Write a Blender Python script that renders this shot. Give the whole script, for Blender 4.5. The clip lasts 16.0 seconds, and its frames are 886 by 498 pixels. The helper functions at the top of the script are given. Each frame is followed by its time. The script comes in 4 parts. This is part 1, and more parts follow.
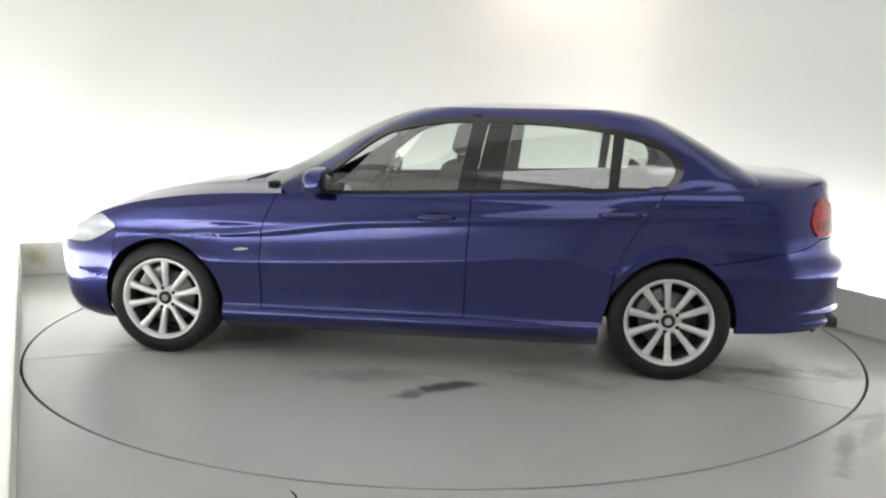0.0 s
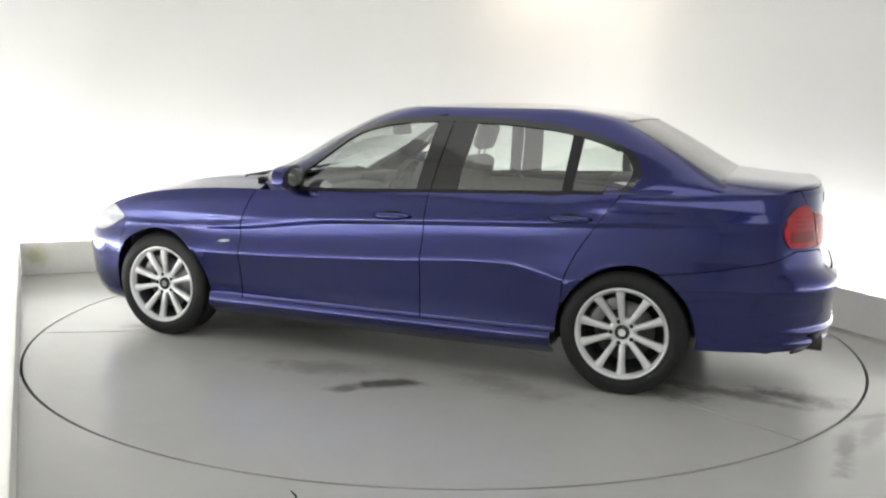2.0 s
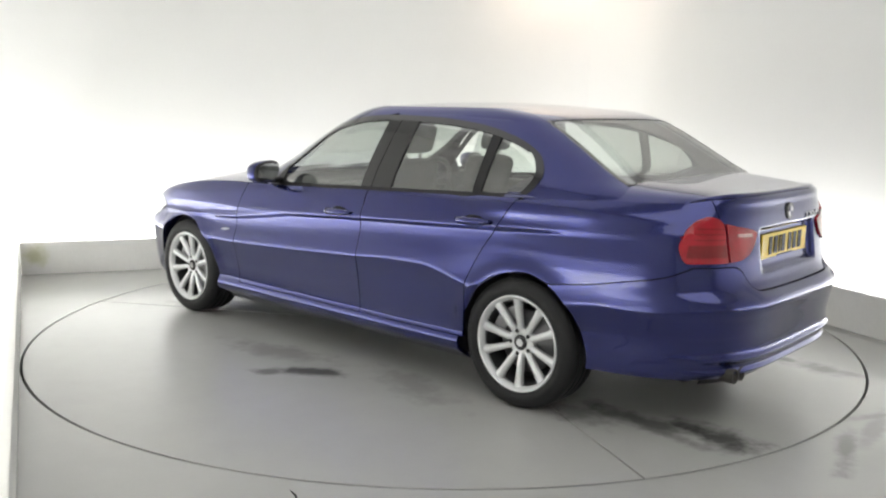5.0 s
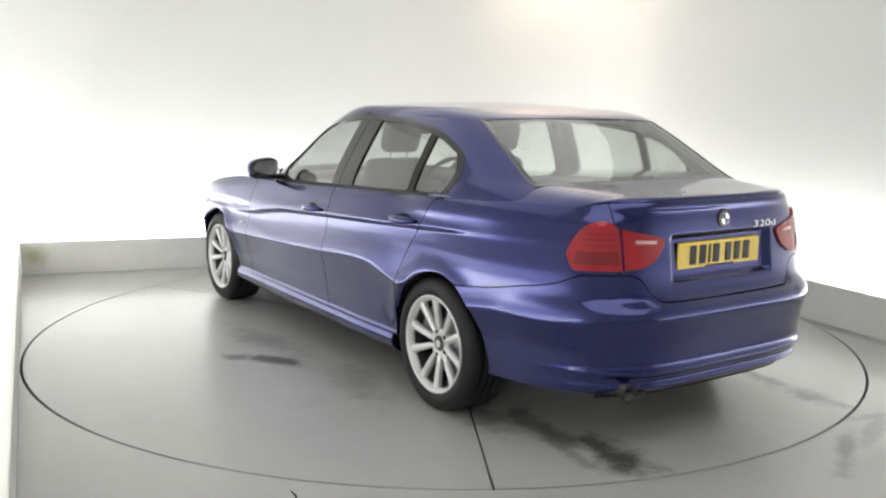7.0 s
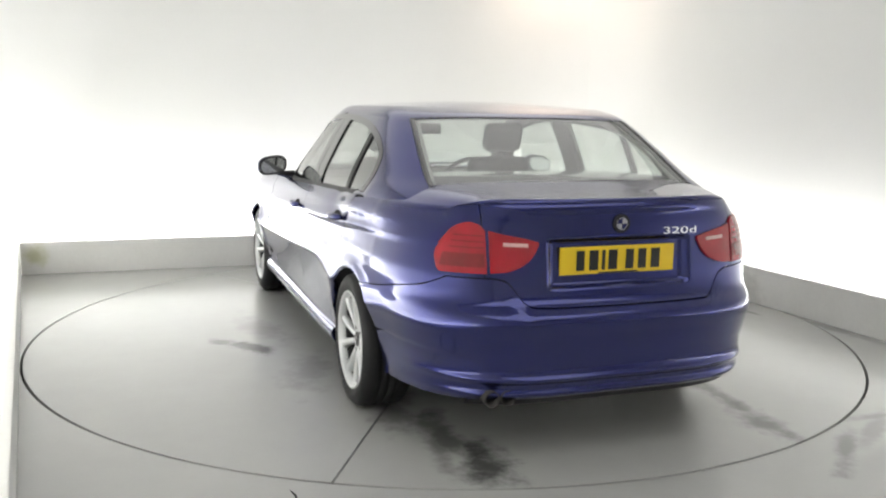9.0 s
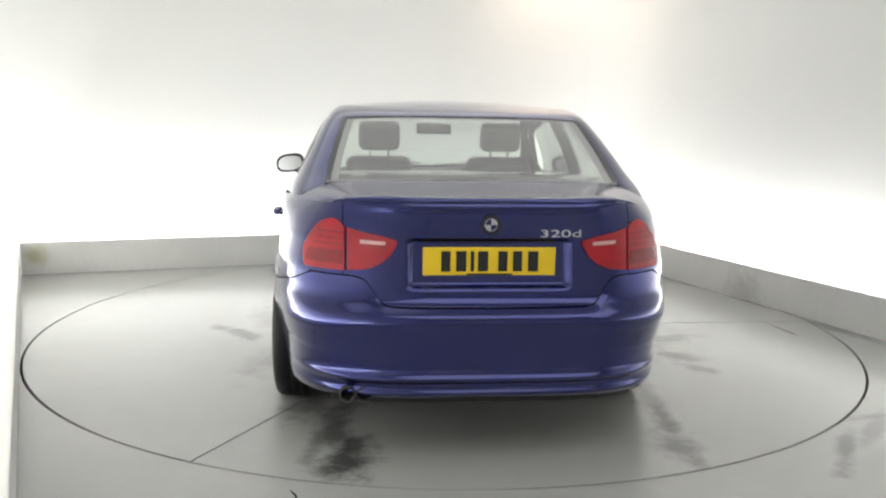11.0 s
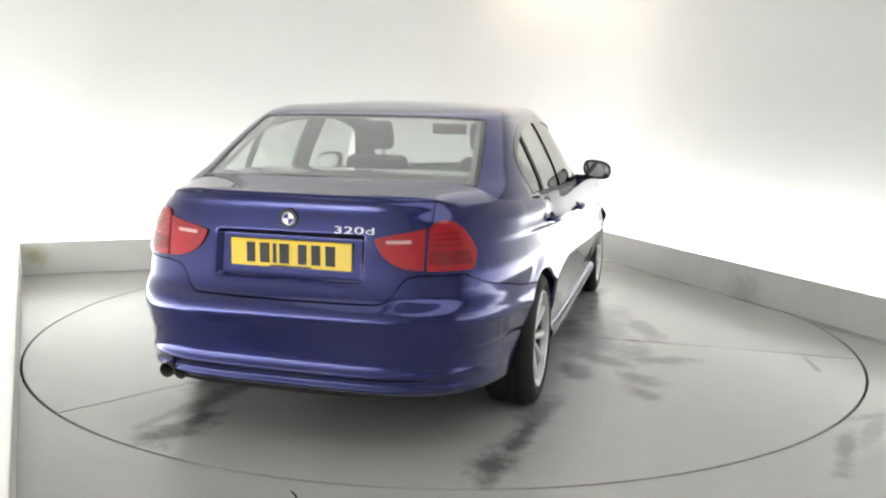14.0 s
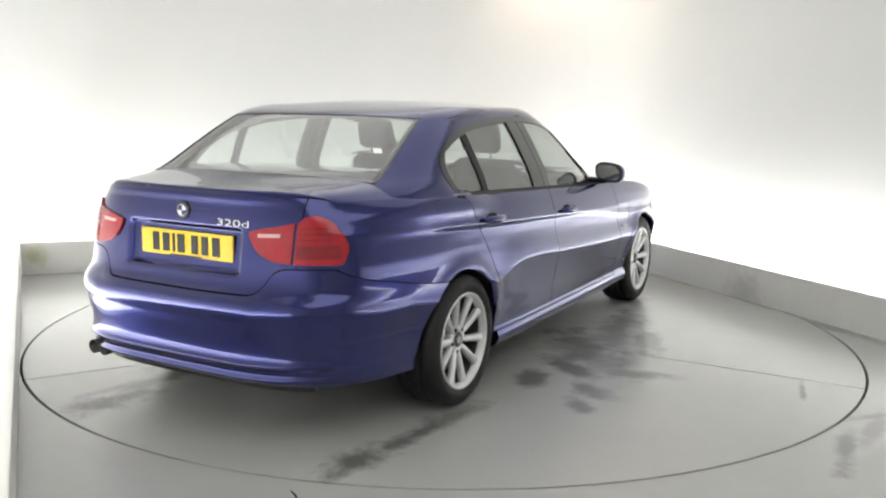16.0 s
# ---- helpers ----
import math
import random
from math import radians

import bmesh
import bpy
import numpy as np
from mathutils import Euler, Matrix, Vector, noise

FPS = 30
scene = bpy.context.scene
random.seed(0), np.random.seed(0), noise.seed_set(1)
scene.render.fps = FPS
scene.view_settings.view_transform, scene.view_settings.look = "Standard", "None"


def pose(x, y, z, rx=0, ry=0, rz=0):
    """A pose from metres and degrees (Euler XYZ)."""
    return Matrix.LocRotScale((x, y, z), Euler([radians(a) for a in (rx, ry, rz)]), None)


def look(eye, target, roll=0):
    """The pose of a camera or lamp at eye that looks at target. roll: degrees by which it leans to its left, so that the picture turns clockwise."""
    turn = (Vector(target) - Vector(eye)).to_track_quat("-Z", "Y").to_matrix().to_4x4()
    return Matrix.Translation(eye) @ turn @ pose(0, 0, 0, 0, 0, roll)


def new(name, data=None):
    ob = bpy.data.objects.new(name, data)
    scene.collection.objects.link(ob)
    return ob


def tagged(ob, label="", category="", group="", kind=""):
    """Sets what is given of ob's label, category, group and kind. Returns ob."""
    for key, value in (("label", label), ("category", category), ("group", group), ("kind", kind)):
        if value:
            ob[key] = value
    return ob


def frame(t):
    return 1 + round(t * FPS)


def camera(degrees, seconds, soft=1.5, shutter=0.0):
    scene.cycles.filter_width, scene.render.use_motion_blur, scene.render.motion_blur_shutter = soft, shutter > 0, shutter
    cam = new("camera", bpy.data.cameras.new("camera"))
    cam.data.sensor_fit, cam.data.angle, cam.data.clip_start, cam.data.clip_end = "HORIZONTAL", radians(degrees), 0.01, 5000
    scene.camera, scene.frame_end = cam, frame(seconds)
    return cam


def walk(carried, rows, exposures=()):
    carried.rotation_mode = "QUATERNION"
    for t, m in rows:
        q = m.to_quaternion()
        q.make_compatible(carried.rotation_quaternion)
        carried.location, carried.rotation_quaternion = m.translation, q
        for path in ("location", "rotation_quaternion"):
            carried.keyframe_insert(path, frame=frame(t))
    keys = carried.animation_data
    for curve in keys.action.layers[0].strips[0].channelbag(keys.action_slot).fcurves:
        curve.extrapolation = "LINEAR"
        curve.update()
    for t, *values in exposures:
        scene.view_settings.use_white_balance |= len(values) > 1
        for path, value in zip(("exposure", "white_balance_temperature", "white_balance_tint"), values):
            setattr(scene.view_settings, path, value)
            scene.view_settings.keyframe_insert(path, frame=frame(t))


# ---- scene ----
# camera: held still on a stand
cam = camera(53.66, 16.0, soft=2.2)
EYE = Vector((0.0, -5.535, 1.396))
WAY = Vector((-math.sin(radians(0.18)) * math.cos(radians(9.21)), math.cos(radians(0.18)) * math.cos(radians(9.21)), -math.sin(radians(9.21))))
STAND = look(EYE, EYE + WAY, roll=1.0)
walk(cam, [(0.0, STAND), (16.0, STAND)], exposures=[(0.0, 0.0), (16.0, 0.0)])

# ---------------------------------------------------------------- light
world = bpy.data.worlds.new("world")
scene.world = world
world.use_nodes = True
world.node_tree.nodes["Background"].inputs[0].default_value = (0.9, 0.95, 1.0, 1)
world.node_tree.nodes["Background"].inputs[1].default_value = 0.02


def area_lamp(name, m, sx, sy, watts, colour=(1, 1, 1)):
    d = bpy.data.lights.new(name, "AREA")
    d.shape, d.size, d.size_y, d.energy, d.color = "RECTANGLE", sx, sy, watts, colour
    ob = new(name, d)
    ob.matrix_world = m
    return ob


# room plan: inner faces of the low upstand, tangent to the turntable
BACK_L, BACK_R = Vector((-3.41, 1.37)), Vector((1.30, 3.07))
LEFT_N, RIGHT_N = Vector((-0.60, -4.52)), Vector((4.85, -5.0))
LIP_H, LIP_T, TROUGH = 0.265, 0.04, 0.38
ROOM_H = 3.3

# unseen fill lamps added under the ceiling: over the turntable, and near the camera
area_lamp("ceiling_lamp", pose(-0.1, 0.1, ROOM_H - 0.03, 0, 0, 22), 4.6, 4.6, 36.0, (1.0, 0.995, 0.975))
area_lamp("ceiling_lamp", pose(1.6, -4.4, ROOM_H - 0.03, 0, 0, 22), 3.6, 3.2, 50.0, (1.0, 0.995, 0.975))


def along(a, b, off):
    """Mid point, length and outward normal of an edge, moved outwards by off."""
    d = (b - a).normalized()
    n = Vector((-d.y, d.x))
    return (a + b) / 2 + n * off, (b - a).length, n, d


for a, b, w in ((LEFT_N, BACK_L, 106.0), (BACK_L, BACK_R, 84.0), (BACK_R, RIGHT_N, 98.0)):
    mid, ln, n, d = along(a, b, 0.12)
    eye = Vector((mid.x, mid.y, 0.10))
    z = -(Vector((n.x * 0.80, n.y * 0.80, 0.60))).normalized()
    x = Vector((d.x, d.y, 0))
    y = z.cross(x)
    m = Matrix.Translation(eye) @ Matrix((x, y, z)).transposed().to_4x4()
    area_lamp("cove_lamp", m, ln, 0.10, w, (1.0, 1.0, 0.985))
# warm downlight close to the back corner
area_lamp("warm_lamp", look((0.95, 2.75, 2.95), (1.20, 3.45, 2.3)), 0.16, 0.16, 5.0, (1.0, 0.72, 0.52))


# ---------------------------------------------------------------- materials
def principled(name):
    m = bpy.data.materials.new(name)
    m.use_nodes = True
    return m, m.node_tree.nodes, m.node_tree.links, m.node_tree.nodes["Principled BSDF"]


def surface(name, colour, rough=0.5, metal=0.0, vary=0.12, scale=6.0, fine=80.0, bump=0.0, coat=0.0, rvary=0.1, spec=0.5):
    """Colour and gloss that change at two scales, with an optional fine relief."""
    m, nodes, links, bsdf = principled(name)
    tc = nodes.new("ShaderNodeTexCoord")
    big, small = nodes.new("ShaderNodeTexNoise"), nodes.new("ShaderNodeTexNoise")
    big.inputs["Scale"].default_value, big.inputs["Detail"].default_value = scale, 5
    small.inputs["Scale"].default_value, small.inputs["Detail"].default_value = fine, 3
    links.new(tc.outputs["Object"], big.inputs["Vector"])
    links.new(tc.outputs["Object"], small.inputs["Vector"])
    add = nodes.new("ShaderNodeMath")
    add.operation = "MULTIPLY_ADD"
    add.inputs[1].default_value = 0.35
    links.new(small.outputs["Fac"], add.inputs[0])
    links.new(big.outputs["Fac"], add.inputs[2])
    ramp = nodes.new("ShaderNodeMapRange")
    ramp.inputs[1].default_value, ramp.inputs[2].default_value = 0.35, 1.0
    ramp.inputs[3].default_value, ramp.inputs[4].default_value = 1 - vary, 1 + vary
    links.new(add.outputs[0], ramp.inputs[0])
    mul = nodes.new("ShaderNodeVectorMath")
    mul.operation = "SCALE"
    mul.inputs[0].default_value = colour
    links.new(ramp.outputs[0], mul.inputs["Scale"])
    links.new(mul.outputs[0], bsdf.inputs["Base Color"])
    rr = nodes.new("ShaderNodeMapRange")
    rr.inputs[1].default_value, rr.inputs[2].default_value = 0.3, 0.7
    rr.inputs[3].default_value, rr.inputs[4].default_value = max(0.02, rough * (1 - rvary)), min(1, rough * (1 + rvary))
    links.new(big.outputs["Fac"], rr.inputs[0])
    links.new(rr.outputs[0], bsdf.inputs["Roughness"])
    bsdf.inputs["Metallic"].default_value = metal
    bsdf.inputs["Coat Weight"].default_value = coat
    bsdf.inputs["Coat Roughness"].default_value = 0.04
    bsdf.inputs["Specular IOR Level"].default_value = spec
    if bump:
        b = nodes.new("ShaderNodeBump")
        b.inputs["Strength"].default_value, b.inputs["Distance"].default_value = bump, 0.002
        links.new(small.outputs["Fac"], b.inputs["Height"])
        links.new(b.outputs[0], bsdf.inputs["Normal"])
    return m


def thin_glass(name, tint, gloss_rough=0.02, base=0.085):
    """A pane: tinted see-through, with a mirror gloss that grows at flat angles."""
    m = bpy.data.materials.new(name)
    m.use_nodes = True
    nodes, links = m.node_tree.nodes, m.node_tree.links
    nodes.remove(nodes["Principled BSDF"])
    tr, gl, mix, lw = nodes.new("ShaderNodeBsdfTransparent"), nodes.new("ShaderNodeBsdfGlossy"), nodes.new("ShaderNodeMixShader"), nodes.new("ShaderNodeLayerWeight")
    tr.inputs[0].default_value = (*tint, 1)
    gl.inputs["Roughness"].default_value = gloss_rough
    lw.inputs[0].default_value = 0.5
    power, scale = nodes.new("ShaderNodeMath"), nodes.new("ShaderNodeMath")
    power.operation, scale.operation = "POWER", "MULTIPLY_ADD"
    power.inputs[1].default_value = 3.2
    scale.inputs[1].default_value, scale.inputs[2].default_value = 1 - base, base
    links.new(lw.outputs["Facing"], power.inputs[0])
    links.new(power.outputs[0], scale.inputs[0])
    links.new(scale.outputs[0], mix.inputs[0])
    links.new(tr.outputs[0], mix.inputs[1])
    links.new(gl.outputs[0], mix.inputs[2])
    links.new(mix.outputs[0], nodes["Material Output"].inputs[0])
    return m


PAINT = surface("blue_paint", (0.0150, 0.0205, 0.140), 0.24, 0.88, 0.04, 1.5, 9.0, 0.0, 1.0, 0.05)
PAINT.node_tree.nodes["Principled BSDF"].inputs["Coat IOR"].default_value = 1.54
BLACK_PLASTIC = surface("black_plastic", (0.012, 0.012, 0.013), 0.45, 0, 0.2, 8, 60, 0.1, spec=0.35)
BLACK_GLOSS = surface("black_gloss", (0.008, 0.008, 0.009), 0.14, 0, 0.1, 8, 60, 0, 0.8, spec=0.5)
DARK = surface("dark_inside", (0.012, 0.012, 0.013), 0.8, 0, 0.2, 8, 100)
RUBBER = surface("tyre_rubber", (0.011, 0.011, 0.012), 0.6, 0, 0.25, 14, 160, 0.2, spec=0.35)
ALLOY = surface("alloy", (0.66, 0.67, 0.68), 0.33, 0.45, 0.08, 10, 200, 0.0, 0.35)
STEEL = surface("brake_steel", (0.30, 0.30, 0.31), 0.38, 0.9, 0.2, 10, 200)
CHROME = surface("chrome", (0.80, 0.80, 0.82), 0.12, 1.0, 0.05, 10, 200)
TRIM_CLOTH = surface("seat_cloth", (0.085, 0.088, 0.090), 0.9, 0, 0.10, 9, 40, 0.0)
TRIM_PALE = surface("headlining", (0.42, 0.42, 0.40), 0.9, 0, 0.08, 5, 300, 0.2)
DASH = surface("dashboard_plastic", (0.035, 0.036, 0.038), 0.6, 0, 0.15, 9, 250, 0.3)
PLATE_YELLOW = surface("plate_yellow", (0.84, 0.58, 0.018), 0.35, 0, 0.05, 8, 200, 0, 0.3)
INK = surface("plate_ink", (0.012, 0.012, 0.012), 0.5)
RED_LENS = surface("red_lens", (0.37, 0.005, 0.016), 0.14, 0, 0.2, 14, 120, 0, 0.6)
RED_DEEP = surface("red_lens_deep", (0.22, 0.003, 0.009), 0.18, 0, 0.2, 14, 120, 0, 0.6)
PALE_LENS = surface("pale_lens", (0.66, 0.38, 0.38), 0.15, 0, 0.1, 20, 120, 0, 1.0)
CLEAR_LENS = surface("clear_lens", (0.42, 0.44, 0.47), 0.1, 0.3, 0.2, 14, 60, 0, 1.0)
GLASS = thin_glass("car_glass", (0.84, 0.90, 0.86), 0.02, 0.26)
MIRROR = surface("mirror_glass", (0.75, 0.77, 0.78), 0.03, 1.0, 0.02)
WALL_PAINT = surface("white_wall_paint", (0.80, 0.80, 0.78), 0.75, 0, 0.03, 0.8, 60, 0.08)
LIP_PAINT = surface("upstand_paint", (0.80, 0.795, 0.765), 0.5, 0, 0.08, 1.6, 40, 0.1)
def blotch(m, place, size, colour, strength):
    """A ragged stain of its own colour at a place on a painted surface."""
    nodes, links = m.node_tree.nodes, m.node_tree.links
    bsdf = nodes["Principled BSDF"]
    old = bsdf.inputs["Base Color"].links[0].from_socket
    tc, sub, ln, noi = nodes.new("ShaderNodeTexCoord"), nodes.new("ShaderNodeVectorMath"), nodes.new("ShaderNodeVectorMath"), nodes.new("ShaderNodeTexNoise")
    sub.operation, ln.operation = "DISTANCE", "LENGTH"
    sub.inputs[1].default_value = place
    noi.inputs["Scale"].default_value, noi.inputs["Detail"].default_value = 14, 4
    links.new(tc.outputs["Object"], sub.inputs[0])
    links.new(tc.outputs["Object"], noi.inputs["Vector"])
    add, mr, mix = nodes.new("ShaderNodeMath"), nodes.new("ShaderNodeMapRange"), nodes.new("ShaderNodeMix")
    add.operation = "MULTIPLY_ADD"
    add.inputs[1].default_value = size * 1.2
    links.new(noi.outputs["Fac"], add.inputs[0])
    links.new(sub.outputs["Value"], add.inputs[2])
    mr.interpolation_type = "SMOOTHSTEP"
    mr.inputs[1].default_value, mr.inputs[2].default_value, mr.inputs[3].default_value, mr.inputs[4].default_value = size * 0.7, size * 1.7, strength, 0
    links.new(add.outputs[0], mr.inputs[0])
    mix.data_type = "RGBA"
    links.new(mr.outputs[0], mix.inputs["Factor"])
    links.new(old, mix.inputs["A"])
    mix.inputs["B"].default_value = (*colour, 1)
    links.new(mix.outputs["Result"], bsdf.inputs["Base Color"])


blotch(LIP_PAINT, (-3.30, 1.41, 0.16), 0.12, (0.50, 0.50, 0.30), 0.8)
blotch(LIP_PAINT, (2.25, 0.92, 0.03), 0.25, (0.40, 0.39, 0.36), 0.5)
CEIL_PAINT = surface("ceiling_paint", (0.46, 0.46, 0.45), 0.85, 0, 0.03, 1, 60)


def floor_paint(name, stains):
    """Grey floor paint: cloudy wear, damp glossy patches, and dark scuffs at given places (x, y, half length, half width, turn, strength)."""
    m, nodes, links, bsdf = principled(name)
    tc = nodes.new("ShaderNodeTexCoord")

    def tex(scale, detail, rough=0.5):
        n = nodes.new("ShaderNodeTexNoise")
        n.inputs["Scale"].default_value, n.inputs["Detail"].default_value, n.inputs["Roughness"].default_value = scale, detail, rough
        links.new(tc.outputs["Object"], n.inputs["Vector"])
        return n

    def calc(op, a, b=None, clamp=False):
        n = nodes.new("ShaderNodeMath")
        n.operation, n.use_clamp = op, clamp
        for i, v in enumerate((a, b)):
            if v is None:
                continue
            if isinstance(v, (int, float)):
                n.inputs[i].default_value = v
            else:
                links.new(v, n.inputs[i])
        return n.outputs[0]

    big, mid, fine = tex(0.8, 3), tex(6.0, 6, 0.62), tex(90, 3)
    tone = calc("ADD", calc("MULTIPLY", big.outputs["Fac"], 0.16), calc("MULTIPLY", mid.outputs["Fac"], 0.10))
    tone = calc("ADD", tone, calc("MULTIPLY", fine.outputs["Fac"], 0.05))
    tone = calc("ADD", tone, 0.845)
    dark = None
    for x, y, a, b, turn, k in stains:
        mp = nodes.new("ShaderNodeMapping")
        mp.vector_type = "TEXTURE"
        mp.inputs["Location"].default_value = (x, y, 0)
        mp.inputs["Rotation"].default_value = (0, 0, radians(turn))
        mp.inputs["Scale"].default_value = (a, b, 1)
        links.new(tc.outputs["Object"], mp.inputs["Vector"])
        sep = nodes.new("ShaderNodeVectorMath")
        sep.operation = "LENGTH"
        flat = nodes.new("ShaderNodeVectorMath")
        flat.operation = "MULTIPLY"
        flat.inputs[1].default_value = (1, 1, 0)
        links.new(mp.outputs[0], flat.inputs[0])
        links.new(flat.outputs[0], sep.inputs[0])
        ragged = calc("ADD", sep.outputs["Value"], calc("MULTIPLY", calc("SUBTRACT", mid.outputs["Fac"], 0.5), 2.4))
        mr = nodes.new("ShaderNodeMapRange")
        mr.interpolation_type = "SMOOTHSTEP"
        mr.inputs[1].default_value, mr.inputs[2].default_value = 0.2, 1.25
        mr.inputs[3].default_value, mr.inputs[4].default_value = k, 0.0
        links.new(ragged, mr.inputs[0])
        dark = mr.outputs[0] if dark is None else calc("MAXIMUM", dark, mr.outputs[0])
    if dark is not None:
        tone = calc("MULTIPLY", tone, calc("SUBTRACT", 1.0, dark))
    mul = nodes.new("ShaderNodeVectorMath")
    mul.operation = "SCALE"
    mul.inputs[0].default_value = (0.455, 0.458, 0.440)
    links.new(tone, mul.inputs["Scale"])
    links.new(mul.outputs[0], bsdf.inputs["Base Color"])
    sheen = nodes.new("ShaderNodeMapRange")
    sheen.inputs[1].default_value, sheen.inputs[2].default_value = 0.3, 0.7
    sheen.inputs[3].default_value, sheen.inputs[4].default_value = 0.56, 0.80
    links.new(tex(1.5, 5).outputs["Fac"], sheen.inputs[0])
    links.new(sheen.outputs[0], bsdf.inputs["Specular IOR Level"])
    bsdf.inputs["Roughness"].default_value = 0.27
    return m


FLOOR_PAINT = floor_paint("grey_floor_paint", [(1.70, -2.02, 0.34, 0.05, 62, 0.42), (1.95, -1.75, 0.35, 0.05, 55, 0.3), (2.02, -1.60, 0.22, 0.04, 20, 0.35), (0.40, -2.60, 0.16, 0.025, 4, 0.6), (2.18, 1.05, 1.1, 0.045, -66, 0.35), (2.55, 0.1, 0.5, 0.06, -66, 0.25), (-2.5, 1.72, 0.9, 0.03, 20, 0.25)])
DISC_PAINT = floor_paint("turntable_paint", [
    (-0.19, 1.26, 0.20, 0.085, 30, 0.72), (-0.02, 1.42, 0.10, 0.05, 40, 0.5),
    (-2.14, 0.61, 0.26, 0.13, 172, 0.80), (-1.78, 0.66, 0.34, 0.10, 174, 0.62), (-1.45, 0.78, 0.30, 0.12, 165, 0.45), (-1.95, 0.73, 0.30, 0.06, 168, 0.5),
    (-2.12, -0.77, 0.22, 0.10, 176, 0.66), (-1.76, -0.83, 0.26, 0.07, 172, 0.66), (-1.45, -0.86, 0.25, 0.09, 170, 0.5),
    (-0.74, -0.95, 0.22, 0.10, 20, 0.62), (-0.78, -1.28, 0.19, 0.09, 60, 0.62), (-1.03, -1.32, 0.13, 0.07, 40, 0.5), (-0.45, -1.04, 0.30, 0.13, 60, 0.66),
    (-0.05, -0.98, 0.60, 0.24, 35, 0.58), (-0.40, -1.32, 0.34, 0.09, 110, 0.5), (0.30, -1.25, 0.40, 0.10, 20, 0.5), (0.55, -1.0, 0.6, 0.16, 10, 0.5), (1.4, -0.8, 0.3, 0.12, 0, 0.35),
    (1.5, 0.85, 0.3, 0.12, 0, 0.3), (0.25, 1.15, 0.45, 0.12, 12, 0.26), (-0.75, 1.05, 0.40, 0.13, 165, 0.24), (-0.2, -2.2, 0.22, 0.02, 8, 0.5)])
GAP_DARK = surface("gap_dark", (0.006, 0.006, 0.006), 0.9, spec=0.1)


# ---------------------------------------------------------------- mesh helpers
def part(name, bm, material, parent=None, label=""):
    me = bpy.data.meshes.new(name)
    bm.to_mesh(me)
    bm.free()
    me.materials.append(material)
    ob = new(name, me)
    ob.parent = parent
    if label:
        ob["label"] = label
    return ob


def smooth(bm, deg=35):
    for f in bm.faces:
        f.smooth = True
    for e in bm.edges:
        e.smooth = not (e.is_manifold and e.calc_face_angle(0) > radians(deg))
    return bm


def box(bm, lo, hi, bevel=0.0, seg=2):
    c = [(a + b) / 2 for a, b in zip(lo, hi)]
    r = bmesh.ops.create_cube(bm, size=1, matrix=Matrix.Translation(c) @ Matrix.Diagonal((*[b - a for a, b in zip(lo, hi)], 1)))
    if bevel:
        es = list({e for v in r["verts"] for e in v.link_edges})
        bmesh.ops.bevel(bm, geom=es, offset=bevel, segments=seg, affect="EDGES", profile=0.5)
    return bm


def lathe(bm, profile, seg=48, m=Matrix()):
    """Turns (radius, y) rows round the y axis."""
    rings = []
    for r, y in profile:
        rings.append([bm.verts.new(m @ Vector((r * math.cos(2 * math.pi * k / seg), y, r * math.sin(2 * math.pi * k / seg)))) for k in range(seg)])
    for a, b in zip(rings, rings[1:]):
        for k in range(seg):
            bm.faces.new((a[k], a[(k + 1) % seg], b[(k + 1) % seg], b[k]))
    return bm


def disc_fill(bm, r, y, seg=48, m=Matrix()):
    bm.faces.new([bm.verts.new(m @ Vector((r * math.cos(2 * math.pi * k / seg), y, r * math.sin(2 * math.pi * k / seg)))) for k in range(seg)])
    return bm


def tube(bm, pts, radius, seg=10, caps=True):
    rings = []
    for i, p in enumerate(pts):
        p = Vector(p)
        d = (Vector(pts[min(i + 1, len(pts) - 1)]) - Vector(pts[max(i - 1, 0)])).normalized()
        u = d.orthogonal().normalized() if i == 0 else (u - d * u.dot(d)).normalized()
        w = d.cross(u)
        r = radius[i] if isinstance(radius, (list, tuple)) else radius
        rings.append([bm.verts.new(p + r * (u * math.cos(2 * math.pi * k / seg) + w * math.sin(2 * math.pi * k / seg))) for k in range(seg)])
    for a, b in zip(rings, rings[1:]):
        for k in range(seg):
            bm.faces.new((a[k], a[(k + 1) % seg], b[(k + 1) % seg], b[k]))
    if caps:
        bm.faces.new(rings[0][::-1])
        bm.faces.new(rings[-1])
    return bm


def curve_of(*pts):
    """A smooth, monotone curve through (x, y) pairs."""
    xs, ys = np.array([p[0] for p in pts], float), np.array([p[1] for p in pts], float)
    o = np.argsort(xs)
    xs, ys = xs[o], ys[o]
    h = np.diff(xs)
    d = np.diff(ys) / h
    t = np.zeros(len(xs))
    for i in range(1, len(xs) - 1):
        if d[i - 1] * d[i] > 0:
            w1, w2 = 2 * h[i] + h[i - 1], h[i] + 2 * h[i - 1]
            t[i] = (w1 + w2) / (w1 / d[i - 1] + w2 / d[i])
    t[0], t[-1] = d[0], d[-1]

    def f(x):
        if x <= xs[0]:
            return float(ys[0])
        if x >= xs[-1]:
            return float(ys[-1])
        i = int(np.searchsorted(xs, x) - 1)
        i = max(0, i)
        s = (x - xs[i]) / h[i]
        return float((1 + 2 * s) * (1 - s) ** 2 * ys[i] + s * (1 - s) ** 2 * h[i] * t[i] + s * s * (3 - 2 * s) * ys[i + 1] + s * s * (s - 1) * h[i] * t[i + 1])
    return f


def lerp(a, b, t):
    return a + (b - a) * t


